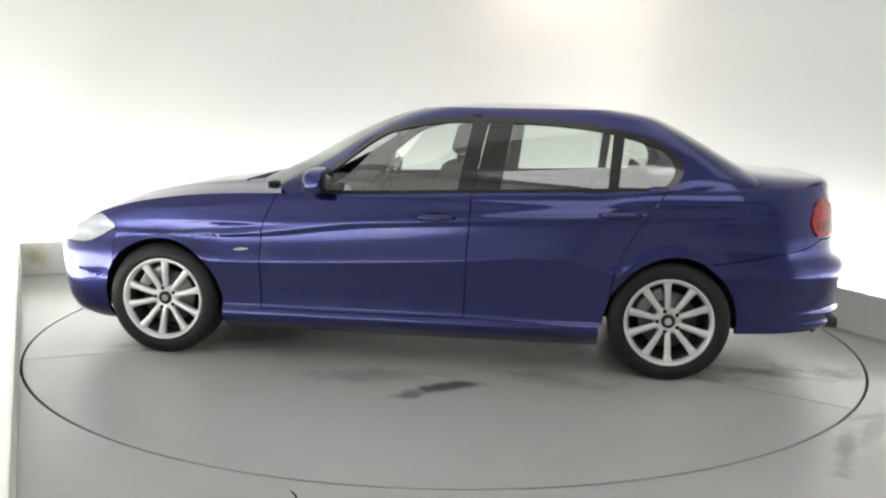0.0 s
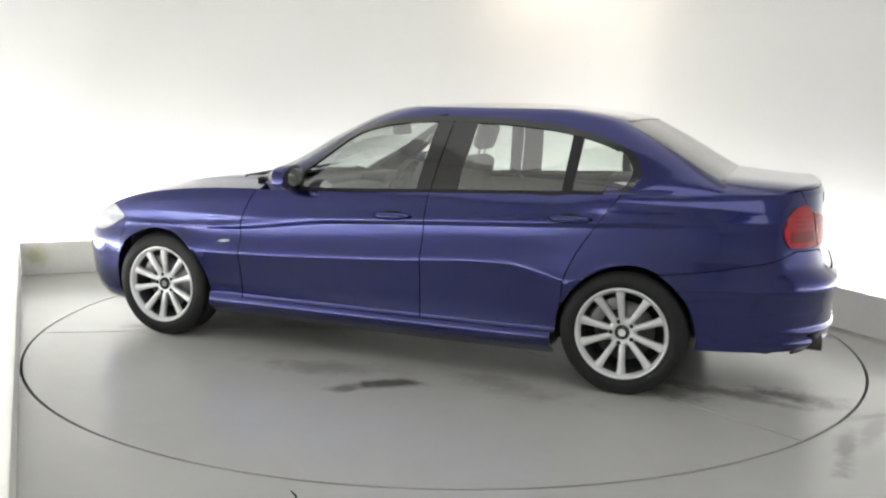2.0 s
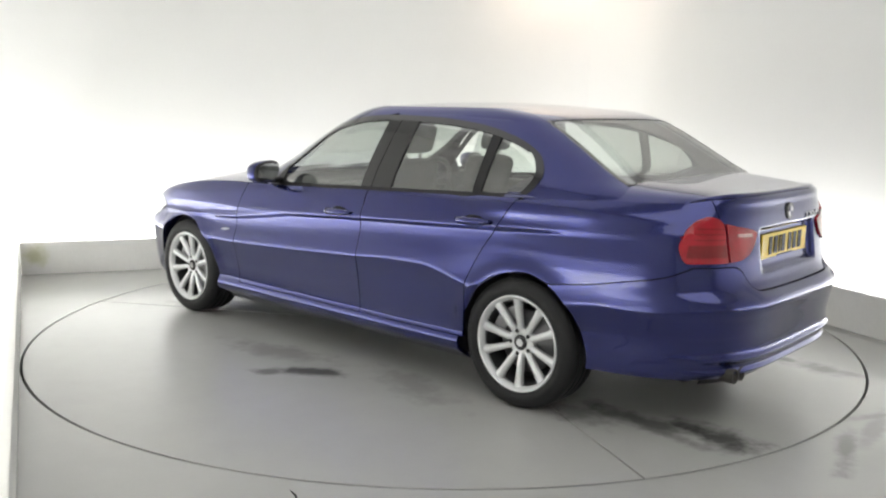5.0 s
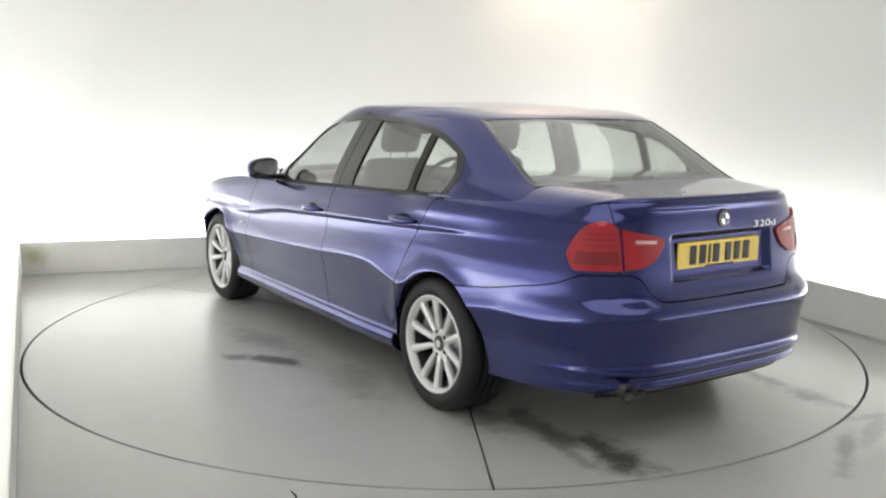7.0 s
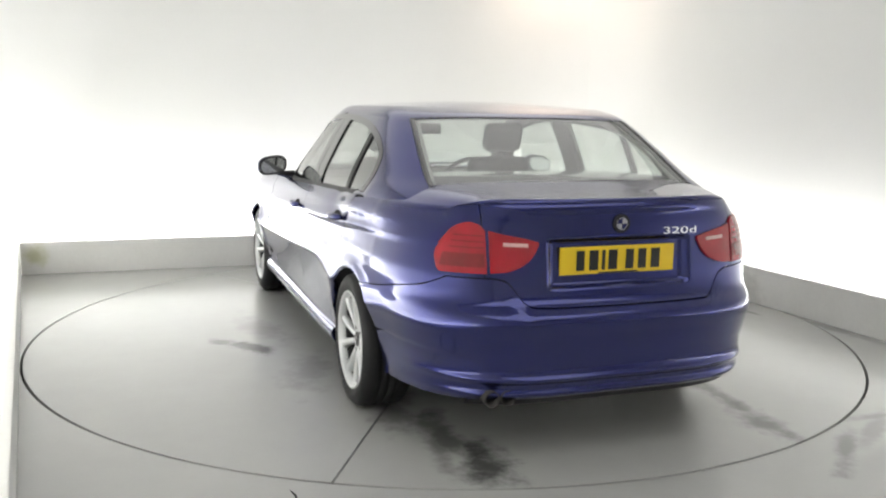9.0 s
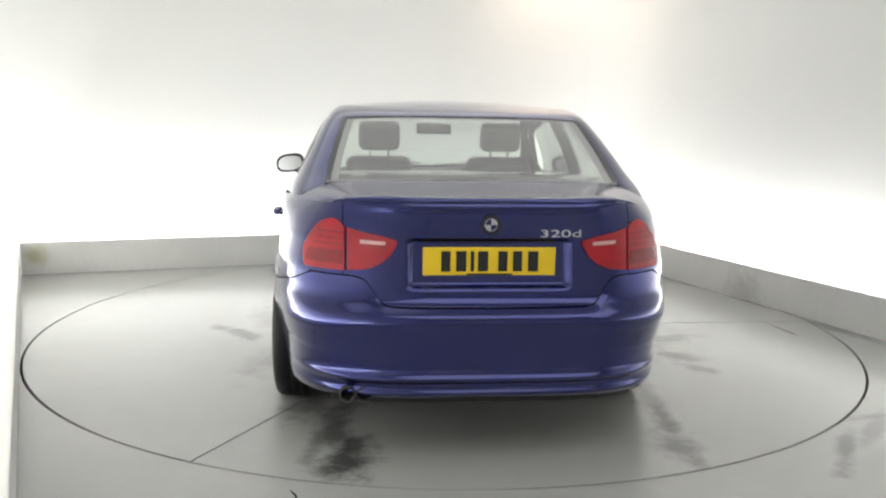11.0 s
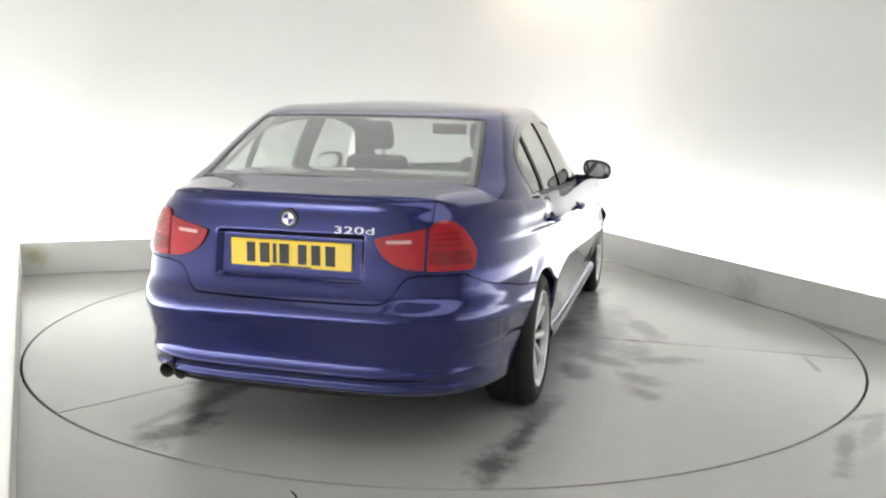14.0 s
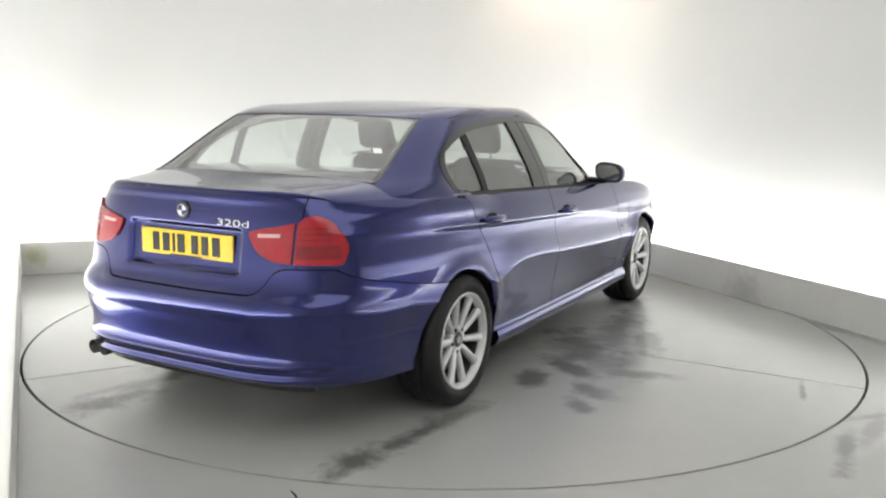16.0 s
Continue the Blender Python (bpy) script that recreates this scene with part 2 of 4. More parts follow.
def sheet(F, us, vs, fold=0.018, proud=0.0, centre=(0, 0, 0.6), bm=None):
    """A panel: the surface F(u, v) over the given steps, its rim folded inwards."""
    bm = bm or bmesh.new()
    us = np.linspace(0, 1, us + 1) if isinstance(us, int) else us
    vs = np.linspace(0, 1, vs + 1) if isinstance(vs, int) else vs
    P = [[Vector(F(u, v)) for v in vs] for u in us]
    nu, nv = len(us), len(vs)
    N = [[None] * nv for _ in range(nu)]
    tot = Vector()
    mid = Vector(centre)
    for i in range(nu):
        for j in range(nv):
            a = P[min(i + 1, nu - 1)][j] - P[max(i - 1, 0)][j]
            b = P[i][min(j + 1, nv - 1)] - P[i][max(j - 1, 0)]
            n = a.cross(b)
            N[i][j] = n.normalized() if n.length > 1e-12 else Vector()
            tot += Vector((N[i][j].dot(P[i][j] - mid), 0, 0))
    s = 1 if tot.x >= 0 else -1
    V = [[bm.verts.new(P[i][j] + N[i][j] * s * proud) for j in range(nv)] for i in range(nu)]
    for i in range(nu - 1):
        for j in range(nv - 1):
            q = (V[i][j], V[i + 1][j], V[i + 1][j + 1], V[i][j + 1])
            f = bm.faces.new(q if s > 0 else q[::-1])
            f.smooth = True
    if fold:
        ring = [(i, 0) for i in range(nu)] + [(nu - 1, j) for j in range(1, nv)] + [(i, nv - 1) for i in range(nu - 2, -1, -1)] + [(0, j) for j in range(nv - 2, 0, -1)]
        R = [bm.verts.new(V[i][j].co - N[i][j] * s * fold) for i, j in ring]
        L = len(ring)
        for k in range(L):
            a, b = V[ring[k][0]][ring[k][1]], V[ring[(k + 1) % L][0]][ring[(k + 1) % L][1]]
            q = (b, a, R[k], R[(k + 1) % L])
            f = bm.faces.new(q if s > 0 else q[::-1])
            f.smooth = True
            e = bm.edges.get((a, b))
            if e:
                e.smooth = False
    return bm


# ---------------------------------------------------------------- room
def wall_piece(name, a, b, thick, z0, z1, material, label, cat):
    """An upright slab from a to b whose inner face lies on that line."""
    d = (b - a).normalized()
    n = Vector((-d.y, d.x))
    bm = bmesh.new()
    lo = [a, b, b + n * thick, a + n * thick]
    v0 = [bm.verts.new((p.x, p.y, z0)) for p in lo]
    v1 = [bm.verts.new((p.x, p.y, z1)) for p in lo]
    bm.faces.new(v0[::-1])
    bm.faces.new(v1)
    for k in range(4):
        bm.faces.new((v0[k], v0[(k + 1) % 4], v1[(k + 1) % 4], v1[k]))
    bmesh.ops.bevel(bm, geom=list(bm.edges), offset=0.004, segments=2, affect="EDGES")
    return tagged(part(name, bm, material), label, cat, kind="structure")


def meet(a, b, c, d, off):
    """Corner of two edges a-b and c-d, both moved outwards by off."""
    n1, n2 = Vector((-(b - a).y, (b - a).x)).normalized(), Vector((-(d - c).y, (d - c).x)).normalized()
    p, q, r, s = a + n1 * off, b - a, c + n2 * off, d - c
    k = ((r.x - p.x) * s.y - (r.y - p.y) * s.x) / (q.x * s.y - q.y * s.x)
    return p + q * k


# low upstand round the turntable
wall_piece("upstand_left", LEFT_N, BACK_L, LIP_T, 0, LIP_H, LIP_PAINT, "low pale grey painted upstand along the left wall", "upstand")
wall_piece("upstand_back", BACK_L - (BACK_R - BACK_L).normalized() * 0.0, BACK_R, LIP_T, 0, LIP_H, LIP_PAINT, "low pale grey painted upstand in front of the back wall", "upstand")
wall_piece("upstand_right", BACK_R, RIGHT_N, LIP_T, 0, LIP_H, LIP_PAINT, "low pale grey painted upstand along the right wall", "upstand")

# tall walls behind it, one sheet with rounded corners
cl = meet(LEFT_N, BACK_L, BACK_L, BACK_R, TROUGH)
cr = meet(BACK_L, BACK_R, BACK_R, RIGHT_N, TROUGH)
nl, nr = Vector((-(BACK_L - LEFT_N).y, (BACK_L - LEFT_N).x)).normalized(), Vector((-(RIGHT_N - BACK_R).y, (RIGHT_N - BACK_R).x)).normalized()
near_l, near_r = LEFT_N + nl * TROUGH + (LEFT_N - BACK_L).normalized() * 4.0, RIGHT_N + nr * TROUGH + (RIGHT_N - BACK_R).normalized() * 2.5


def rounded(p, c, q, r, seg=12):
    """Points of a rounded corner at c between p and q."""
    a, b = (p - c).normalized(), (q - c).normalized()
    return [(c + a * r) * (1 - t) ** 2 + c * 2 * t * (1 - t) + (c + b * r) * t * t for t in np.linspace(0, 1, seg + 1)]


def tall_wall(name, pts, label):
    bm = bmesh.new()
    inner = [Vector(p) for p in pts]
    outer = []
    for i, p in enumerate(inner):
        d = (inner[min(i + 1, len(inner) - 1)] - inner[max(i - 1, 0)]).normalized()
        outer.append(p + Vector((-d.y, d.x)) * 0.12)
    rows = [[bm.verts.new((p.x, p.y, z)) for p in ring] for ring, z in ((inner, 0), (inner, ROOM_H), (outer, ROOM_H), (outer, 0))]
    for a, b in zip(rows, rows[1:]):
        for k in range(len(a) - 1):
            f = bm.faces.new((a[k], a[k + 1], b[k + 1], b[k]))
            f.smooth = True
    for k in (0, len(inner) - 1):
        bm.faces.new([r[k] for r in rows])
    for k in range(len(inner)):
        for r in (1, 2):
            if k < len(inner) - 1:
                bm.edges.get((rows[r][k], rows[r][k + 1])).smooth = False
    bmesh.ops.recalc_face_normals(bm, faces=bm.faces)
    return tagged(part(name, bm, WALL_PAINT), label, "wall", kind="structure")


arc_l, arc_r = rounded(near_l, cl, cr, 0.7), rounded(cl, cr, near_r, 0.9)
ml, mr_ = len(arc_l) // 2, len(arc_r) // 2
tall_wall("wall_left", [near_l] + arc_l[:ml + 1], "smooth white painted wall lit from below")
tall_wall("wall_back", arc_l[ml:] + arc_r[:mr_ + 1], "smooth white painted back wall with rounded corners, lit from below")
tall_wall("wall_right", arc_r[mr_:] + [near_r], "smooth white painted wall lit from below")
tall_wall("wall_front", [near_r, near_l], "plain white wall behind the camera")

# ceiling
bm = bmesh.new()
box(bm, (-7, -10.5, ROOM_H), (9, 6, ROOM_H + 0.1))
tagged(part("ceiling", bm, CEIL_PAINT), "plain white ceiling", "ceiling", kind="structure")

# floor with a round opening for the turntable
R_DISC, R_HOLE = 2.473, 2.487
bm = bmesh.new()
SEG = 192
ring_a = [bm.verts.new((R_HOLE * math.cos(2 * math.pi * k / SEG), R_HOLE * math.sin(2 * math.pi * k / SEG), 0)) for k in range(SEG)]
ring_d = [bm.verts.new((v.co.x, v.co.y, -0.12)) for v in ring_a]
ring_b = [bm.verts.new((14 * math.cos(2 * math.pi * k / SEG), 14 * math.sin(2 * math.pi * k / SEG), 0)) for k in range(SEG)]
for k in range(SEG):
    j = (k + 1) % SEG
    bm.faces.new((ring_a[k], ring_b[k], ring_b[j], ring_a[j]))
    bm.faces.new((ring_d[k], ring_a[k], ring_a[j], ring_d[j]))
floor = tagged(part("floor", bm, FLOOR_PAINT), "grey painted concrete floor round the turntable, slightly stained", "floor", kind="structure")
bm = bmesh.new()
bmesh.ops.create_circle(bm, cap_ends=True, segments=96, radius=2.6, matrix=Matrix.Translation((0, 0, -0.12)))
tagged(part("pit_floor", bm, GAP_DARK), "dark pit under the turntable", "pit", kind="structure")
# a short crack in the floor paint
bm = bmesh.new()
tube(bm, [(-0.552, -2.515, 0.0), (-0.525, -2.56, 0.001), (-0.500, -2.66, 0.001), (-0.47, -2.78, 0.0)], [0.002, 0.004, 0.004, 0.002], 6)
tagged(part("floor_crack", bm, GAP_DARK), "short dark crack in the floor paint", "crack", kind="structure")

# turntable: three sector plates
turntable = tagged(new("turntable"), "large round grey painted turntable of three plates, stained", "turntable")
for k in range(3):
    a0 = radians(30.2 + 120 * k)
    bm = bmesh.new()
    gap = 0.005
    top = [Vector((0.004 * math.cos(a0 + radians(60)), 0.004 * math.sin(a0 + radians(60)), 0))]
    for i in range(65):
        a = a0 + radians(120) * i / 64
        g = gap / R_DISC * (1 if i == 0 else -1 if i == 64 else 0)
        top.append(Vector((R_DISC * math.cos(a + g), R_DISC * math.sin(a + g), 0)))
    vt = [bm.verts.new(p) for p in top]
    vb = [bm.verts.new(p + Vector((0, 0, -0.03))) for p in top]
    bm.faces.new(vt)
    bm.faces.new(vb[::-1])
    for i in range(len(vt)):
        j = (i + 1) % len(vt)
        bm.faces.new((vb[i], vb[j], vt[j], vt[i]))
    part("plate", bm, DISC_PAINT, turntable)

# ---------------------------------------------------------------- the car
# Car space: x forward, y to its left, z up, origin on the ground midway between the axles.
AXLE, HUB_Z, ARCH_R = 1.38, 0.312, 0.347
NR, NF = 4.3, 4.7                      # roundness of the plan's rear and front corners
XMR, XMF = -1.50, 0.95                  # where those corners begin
half_base = curve_of((0.14, 0.78), (0.18, 0.845), (0.215, 0.892), (0.25, 0.905), (0.275, 0.898), (0.30, 0.884), (0.36, 0.888), (0.44, 0.901), (0.52, 0.915), (0.575, 0.927), (0.603, 0.934),
                     (0.635, 0.928), (0.67, 0.919), (0.71, 0.909), (0.75, 0.903), (0.79, 0.902), (0.812, 0.908), (0.822, 0.907), (0.84, 0.899), (0.865, 0.889), (0.91, 0.876), (0.96, 0.855), (1.01, 0.828), (1.08, 0.78))
end_base = curve_of((0.14, 0.80), (0.20, 0.868), (0.25, 0.886), (0.32, 0.893), (0.38, 0.896), (0.45, 0.903))
crease = curve_of((-2.3, 0.885), (-1.97, 0.875), (-1.2, 0.850), (-0.36, 0.812), (0.30, 0.775), (0.78, 0.742), (1.3, 0.70), (2.2, 0.66))
belt = curve_of((-2.4, 1.02), (-2.1, 1.012), (-1.7, 1.005), (-1.35, 0.992), (-0.82, 0.970), (-0.335, 0.953), (0.25, 0.930), (0.62, 0.922), (0.9, 0.915), (1.15, 0.902), (1.5, 0.856), (1.75, 0.787), (1.95, 0.700), (2.2, 0.62))
tail = curve_of((0.20, -2.20), (0.25, -2.275), (0.275, -2.315), (0.295, -2.338), (0.315, -2.328), (0.332, -2.330), (0.348, -2.350), (0.358, -2.357), (0.372, -2.345), (0.40, -2.340), (0.52, -2.355), (0.58, -2.368),
             (0.605, -2.362), (0.63, -2.335), (0.655, -2.305), (0.70, -2.290), (0.78, -2.278), (0.86, -2.268), (0.95, -2.262), (0.99, -2.258), (1.015, -2.262), (1.03, -2.255), (1.045, -2.235))
nose = curve_of((0.16, 2.05), (0.22, 2.12), (0.30, 2.15), (0.42, 2.17), (0.55, 2.16), (0.65, 2.13), (0.75, 2.07), (0.85, 1.93), (0.95, 1.68))


crease_fall = curve_of((-1.2, -0.06), (-1.05, -0.04), (-0.92, -0.004), (-0.78, 0.018), (-0.65, 0.018), (-0.26, -0.006), (0.0, -0.022), (0.4, -0.045), (0.7, -0.060), (1.0, -0.070), (1.1, -0.05))


quarter_half = curve_of((0.603, 0.934), (0.67, 0.9265), (0.74, 0.917), (0.80, 0.906), (0.865, 0.889))    # the crease fades out behind the rear door


def half_width(x, z):
    g = min(1, max(0, (z - 0.60) / 0.10))
    top = belt(x)
    zz = z - (crease(x) - 0.815) * g * (1 if z < crease(x) else max(0.0, 1 - (z - crease(x)) / 0.13))
    if 0.36 < z < 0.76:
        zz -= crease_fall(x) * (1 - abs(z - 0.60) / (0.24 if z < 0.60 else 0.16)) ** 0.7 if abs(z - 0.60) < (0.24 if z < 0.60 else 0.16) else 0.0
    w = half_base(zz)
    if x < -1.3 and 0.603 < zz < 0.865:
        w = lerp(w, quarter_half(zz), 0.85 * min(1, (-1.3 - x) / 0.35))
    k = min(1, max(0, (abs(x) - 1.02) / 0.35))
    if k and z < 0.45:
        w = lerp(w, end_base(z), k)
    t = (z - (top - 0.07)) / 0.07
    if t > 0:
        w -= 0.009 * (1 - math.sqrt(max(0, 1 - min(t, 1) ** 2)))
    if x < -0.6:
        w *= 1 - 0.058 * (x + 0.6) ** 2 - 0.03 * min(1, max(0, (z - 0.75) / 0.25)) * min(1, (x + 0.6) ** 2)
    if x < -0.95 and z > 0.84:
        ease = lambda q: min(1, max(0, q)) ** 2 * (3 - 2 * min(1, max(0, q)))
        w += 0.052 * ease((-0.95 - x) / 0.40) * (1 - ease((-1.62 - x) / 0.48)) * ease((z - 0.83) / 0.16)
    for ax in (AXLE, -AXLE):
        d = math.hypot(x - ax, z - HUB_Z)
        if d > ARCH_R - 0.02 and z > 0.2:
            w += 0.012 * math.exp(-((d - ARCH_R) / 0.042) ** 2) * min(1, max(0, (z - 0.3) / 0.1))
    return w


def ends(x, z):
    return (XMR, tail(z), NR) if x < XMR else (XMF, nose(z), NF)


def flank(x, z):
    """The lower body's outer face at x and z, left side."""
    w = half_width(x, z)
    if XMR <= x <= XMF:
        return Vector((x, w, z))
    m, e, n = ends(x, z)
    X = min(1, max(0, (x - m) / (e - m)))
    return Vector((x, w * (1 - X ** n) ** (1 / n), z))


def phi_x(x, z):
    m, e, n = ends(x, z)
    X = min(1, max(0, (x - m) / (e - m)))
    return math.asin(X ** (n / 2)) / (math.pi / 2)


def phi_y(y, z, rear=True):
    m, e, n = (XMR, tail(z), NR) if rear else (XMF, nose(z), NF)
    x = -2.2 if rear else 1.9
    for _ in range(6):
        Y = min(1, max(0, y / half_width(x, z)))
        x = m + (e - m) * (1 - Y ** n) ** (1 / n)
    return math.acos(Y ** (n / 2)) / (math.pi / 2)


def round_end(phi, z, rear=True):
    """The lower body's face round a corner: phi 0 on the flank, 1 on the middle line."""
    m, e, n = (XMR, tail(z), NR) if rear else (XMF, nose(z), NF)
    a = phi * math.pi / 2
    x = m + (e - m) * math.sin(a) ** (2 / n)
    w = half_width(x, z)
    return Vector((x, w * max(0, math.cos(a)) ** (2 / n), z))


# cabin
XGR, XGF, NGR, NGF = -0.75, -0.35, 6.0, 3.6
cab_half = curve_of((0.88, 0.850), (0.95, 0.836), (1.00, 0.825), (1.07, 0.800), (1.15, 0.763), (1.25, 0.713), (1.32, 0.672), (1.36, 0.644), (1.385, 0.618), (1.398, 0.595))
cab_tail = curve_of((0.95, -2.05), (1.04, -1.90), (1.09, -1.795), (1.20, -1.605), (1.30, -1.425), (1.36, -1.29), (1.385, -1.17), (1.398, -1.08))
cab_nose = curve_of((0.88, 1.16), (0.95, 1.01), (1.015, 0.865), (1.09, 0.70), (1.226, 0.45), (1.32, 0.25), (1.36, 0.145), (1.385, 0.05), (1.398, -0.03))
RAIL_Z, HEADER_Z, BACK_LOW = 1.396, 1.352, 1.080


def cab_ends(x, z):
    return (XGR, cab_tail(z), NGR) if x < XGR else (XGF, cab_nose(z), NGF)


def cab(x, z):
    w = cab_half(z)
    if XGR <= x <= XGF:
        return Vector((x, w, z))
    m, e, n = cab_ends(x, z)
    X = min(1, max(0, (x - m) / (e - m)))
    return Vector((x, w * (1 - X ** n) ** (1 / n), z))


def cab_phi_x(x, z):
    if XGR <= x <= XGF:
        return 0.0
    m, e, n = cab_ends(x, z)
    X = min(1, max(0, (x - m) / (e - m)))
    return math.asin(X ** (n / 2)) / (math.pi / 2)


def cab_phi_y(y, z, rear):
    n = NGR if rear else NGF
    return math.acos(min(1, max(0, y / cab_half(z))) ** (n / 2)) / (math.pi / 2)


def cab_round(phi, z, rear):
    m, e, n = (XGR, cab_tail(z), NGR) if rear else (XGF, cab_nose(z), NGF)
    a = phi * math.pi / 2
    return Vector((m + (e - m) * math.sin(a) ** (2 / n), cab_half(z) * max(0, math.cos(a)) ** (2 / n), z))


def flip(p, s):
    return Vector((p[0], p[1] * s, p[2]))


# window opening in the cab's side, as heights over x and as ends over z
dlo_top = curve_of((-1.425, 1.07), (-1.41, 1.13), (-1.375, 1.182), (-1.30, 1.225), (-1.19, 1.266), (-0.955, 1.316), (-0.65, 1.342), (-0.36, 1.349), (-0.2, 1.343), (0.105, 1.293), (0.42, 1.082), (0.60, 0.925))
dlo_rear = curve_of((0.96, -1.335), (0.99, -1.352), (1.04, -1.40), (1.095, -1.424), (1.14, -1.408), (1.182, -1.375), (1.225, -1.30), (1.266, -1.19), (1.316, -0.955), (1.342, -0.65), (1.350, -0.36))
dlo_front = curve_of((0.90, 0.63), (0.925, 0.60), (1.082, 0.42), (1.293, 0.105), (1.343, -0.2), (1.350, -0.36))
back_edge = curve_of((0.95, 0.66), (1.07, 0.650), (1.20, 0.622), (1.30, 0.592), (1.36, 0.570), (1.396, 0.540))     # half width of the rear window's surround
wind_edge = curve_of((0.88, 0.72), (0.95, 0.70), (1.15, 0.65), (1.30, 0.59), (1.36, 0.555), (1.396, 0.525))
SEAM = 0.0028

car = tagged(new("car"), "metallic dark blue saloon car with silver alloy wheels on turntable", "car")


def arch_low(x, ax, base):
    d = abs(x - ax)
    return HUB_Z + math.sqrt(max(0, ARCH_R ** 2 - d * d)) if d < ARCH_R else base


def arch_steps(x0, x1, ax, n=10):
    """Steps along x that follow an arch's round."""
    xs = set(np.linspace(x0, x1, n).tolist())
    for k in range(0, 25):
        x = ax + ARCH_R * math.cos(math.pi * k / 24)
        for e in (x, x - 0.0015 if k == 24 else x, x + 0.0015 if k == 0 else x):
            if min(x0, x1) < e < max(x0, x1):
                xs.add(e)
    xs = sorted(xs)
    return [(x - x0) / (x1 - x0) for x in (xs if x1 > x0 else xs[::-1])]


door_split = curve_of((0.25, -0.305), (0.55, -0.318), (0.95, -0.337))
door_rear = curve_of((0.20, -1.035), (0.33, -1.048), (0.46, -1.075), (0.57, -1.09), (0.68, -1.135), (0.84, -1.235), (0.993, -1.343))
wing_rear = curve_of((0.2, 0.815), (0.52, 0.807), (0.71, 0.802), (0.80, 0.775), (0.925, 0.715))
bump_top_side = curve_of((-2.14, 0.745), (-2.05, 0.705), (-1.9, 0.675), (-1.72, 0.640), (-1.5, 0.615))
bump_top_rear = curve_of((0.0, 0.634), (0.39, 0.638), (0.42, 0.65), (0.49, 0.735), (0.54, 0.748), (0.9, 0.75))


def bump_top(p):
    return min(bump_top_side(p.x) if p.x > -2.14 else 0.9, bump_top_rear(abs(p.y)) if abs(p.y) < 0.62 else 0.75)


def quarter_base(x):
    if x > -1.52:
        return arch_low(x, -AXLE, 0.20)
    return max(bump_top_side(x), arch_low(x, -AXLE, 0.2)) + SEAM


lamp_low_x = curve_of((1.655, 0.706), (1.71, 0.672), (1.78, 0.634), (1.86, 0.612), (2.1, 0.606))
lamp_top_x = curve_of((1.655, 0.718), (1.71, 0.754), (1.765, 0.777), (1.80, 0.768), (1.95, 0.698), (2.2, 0.619))

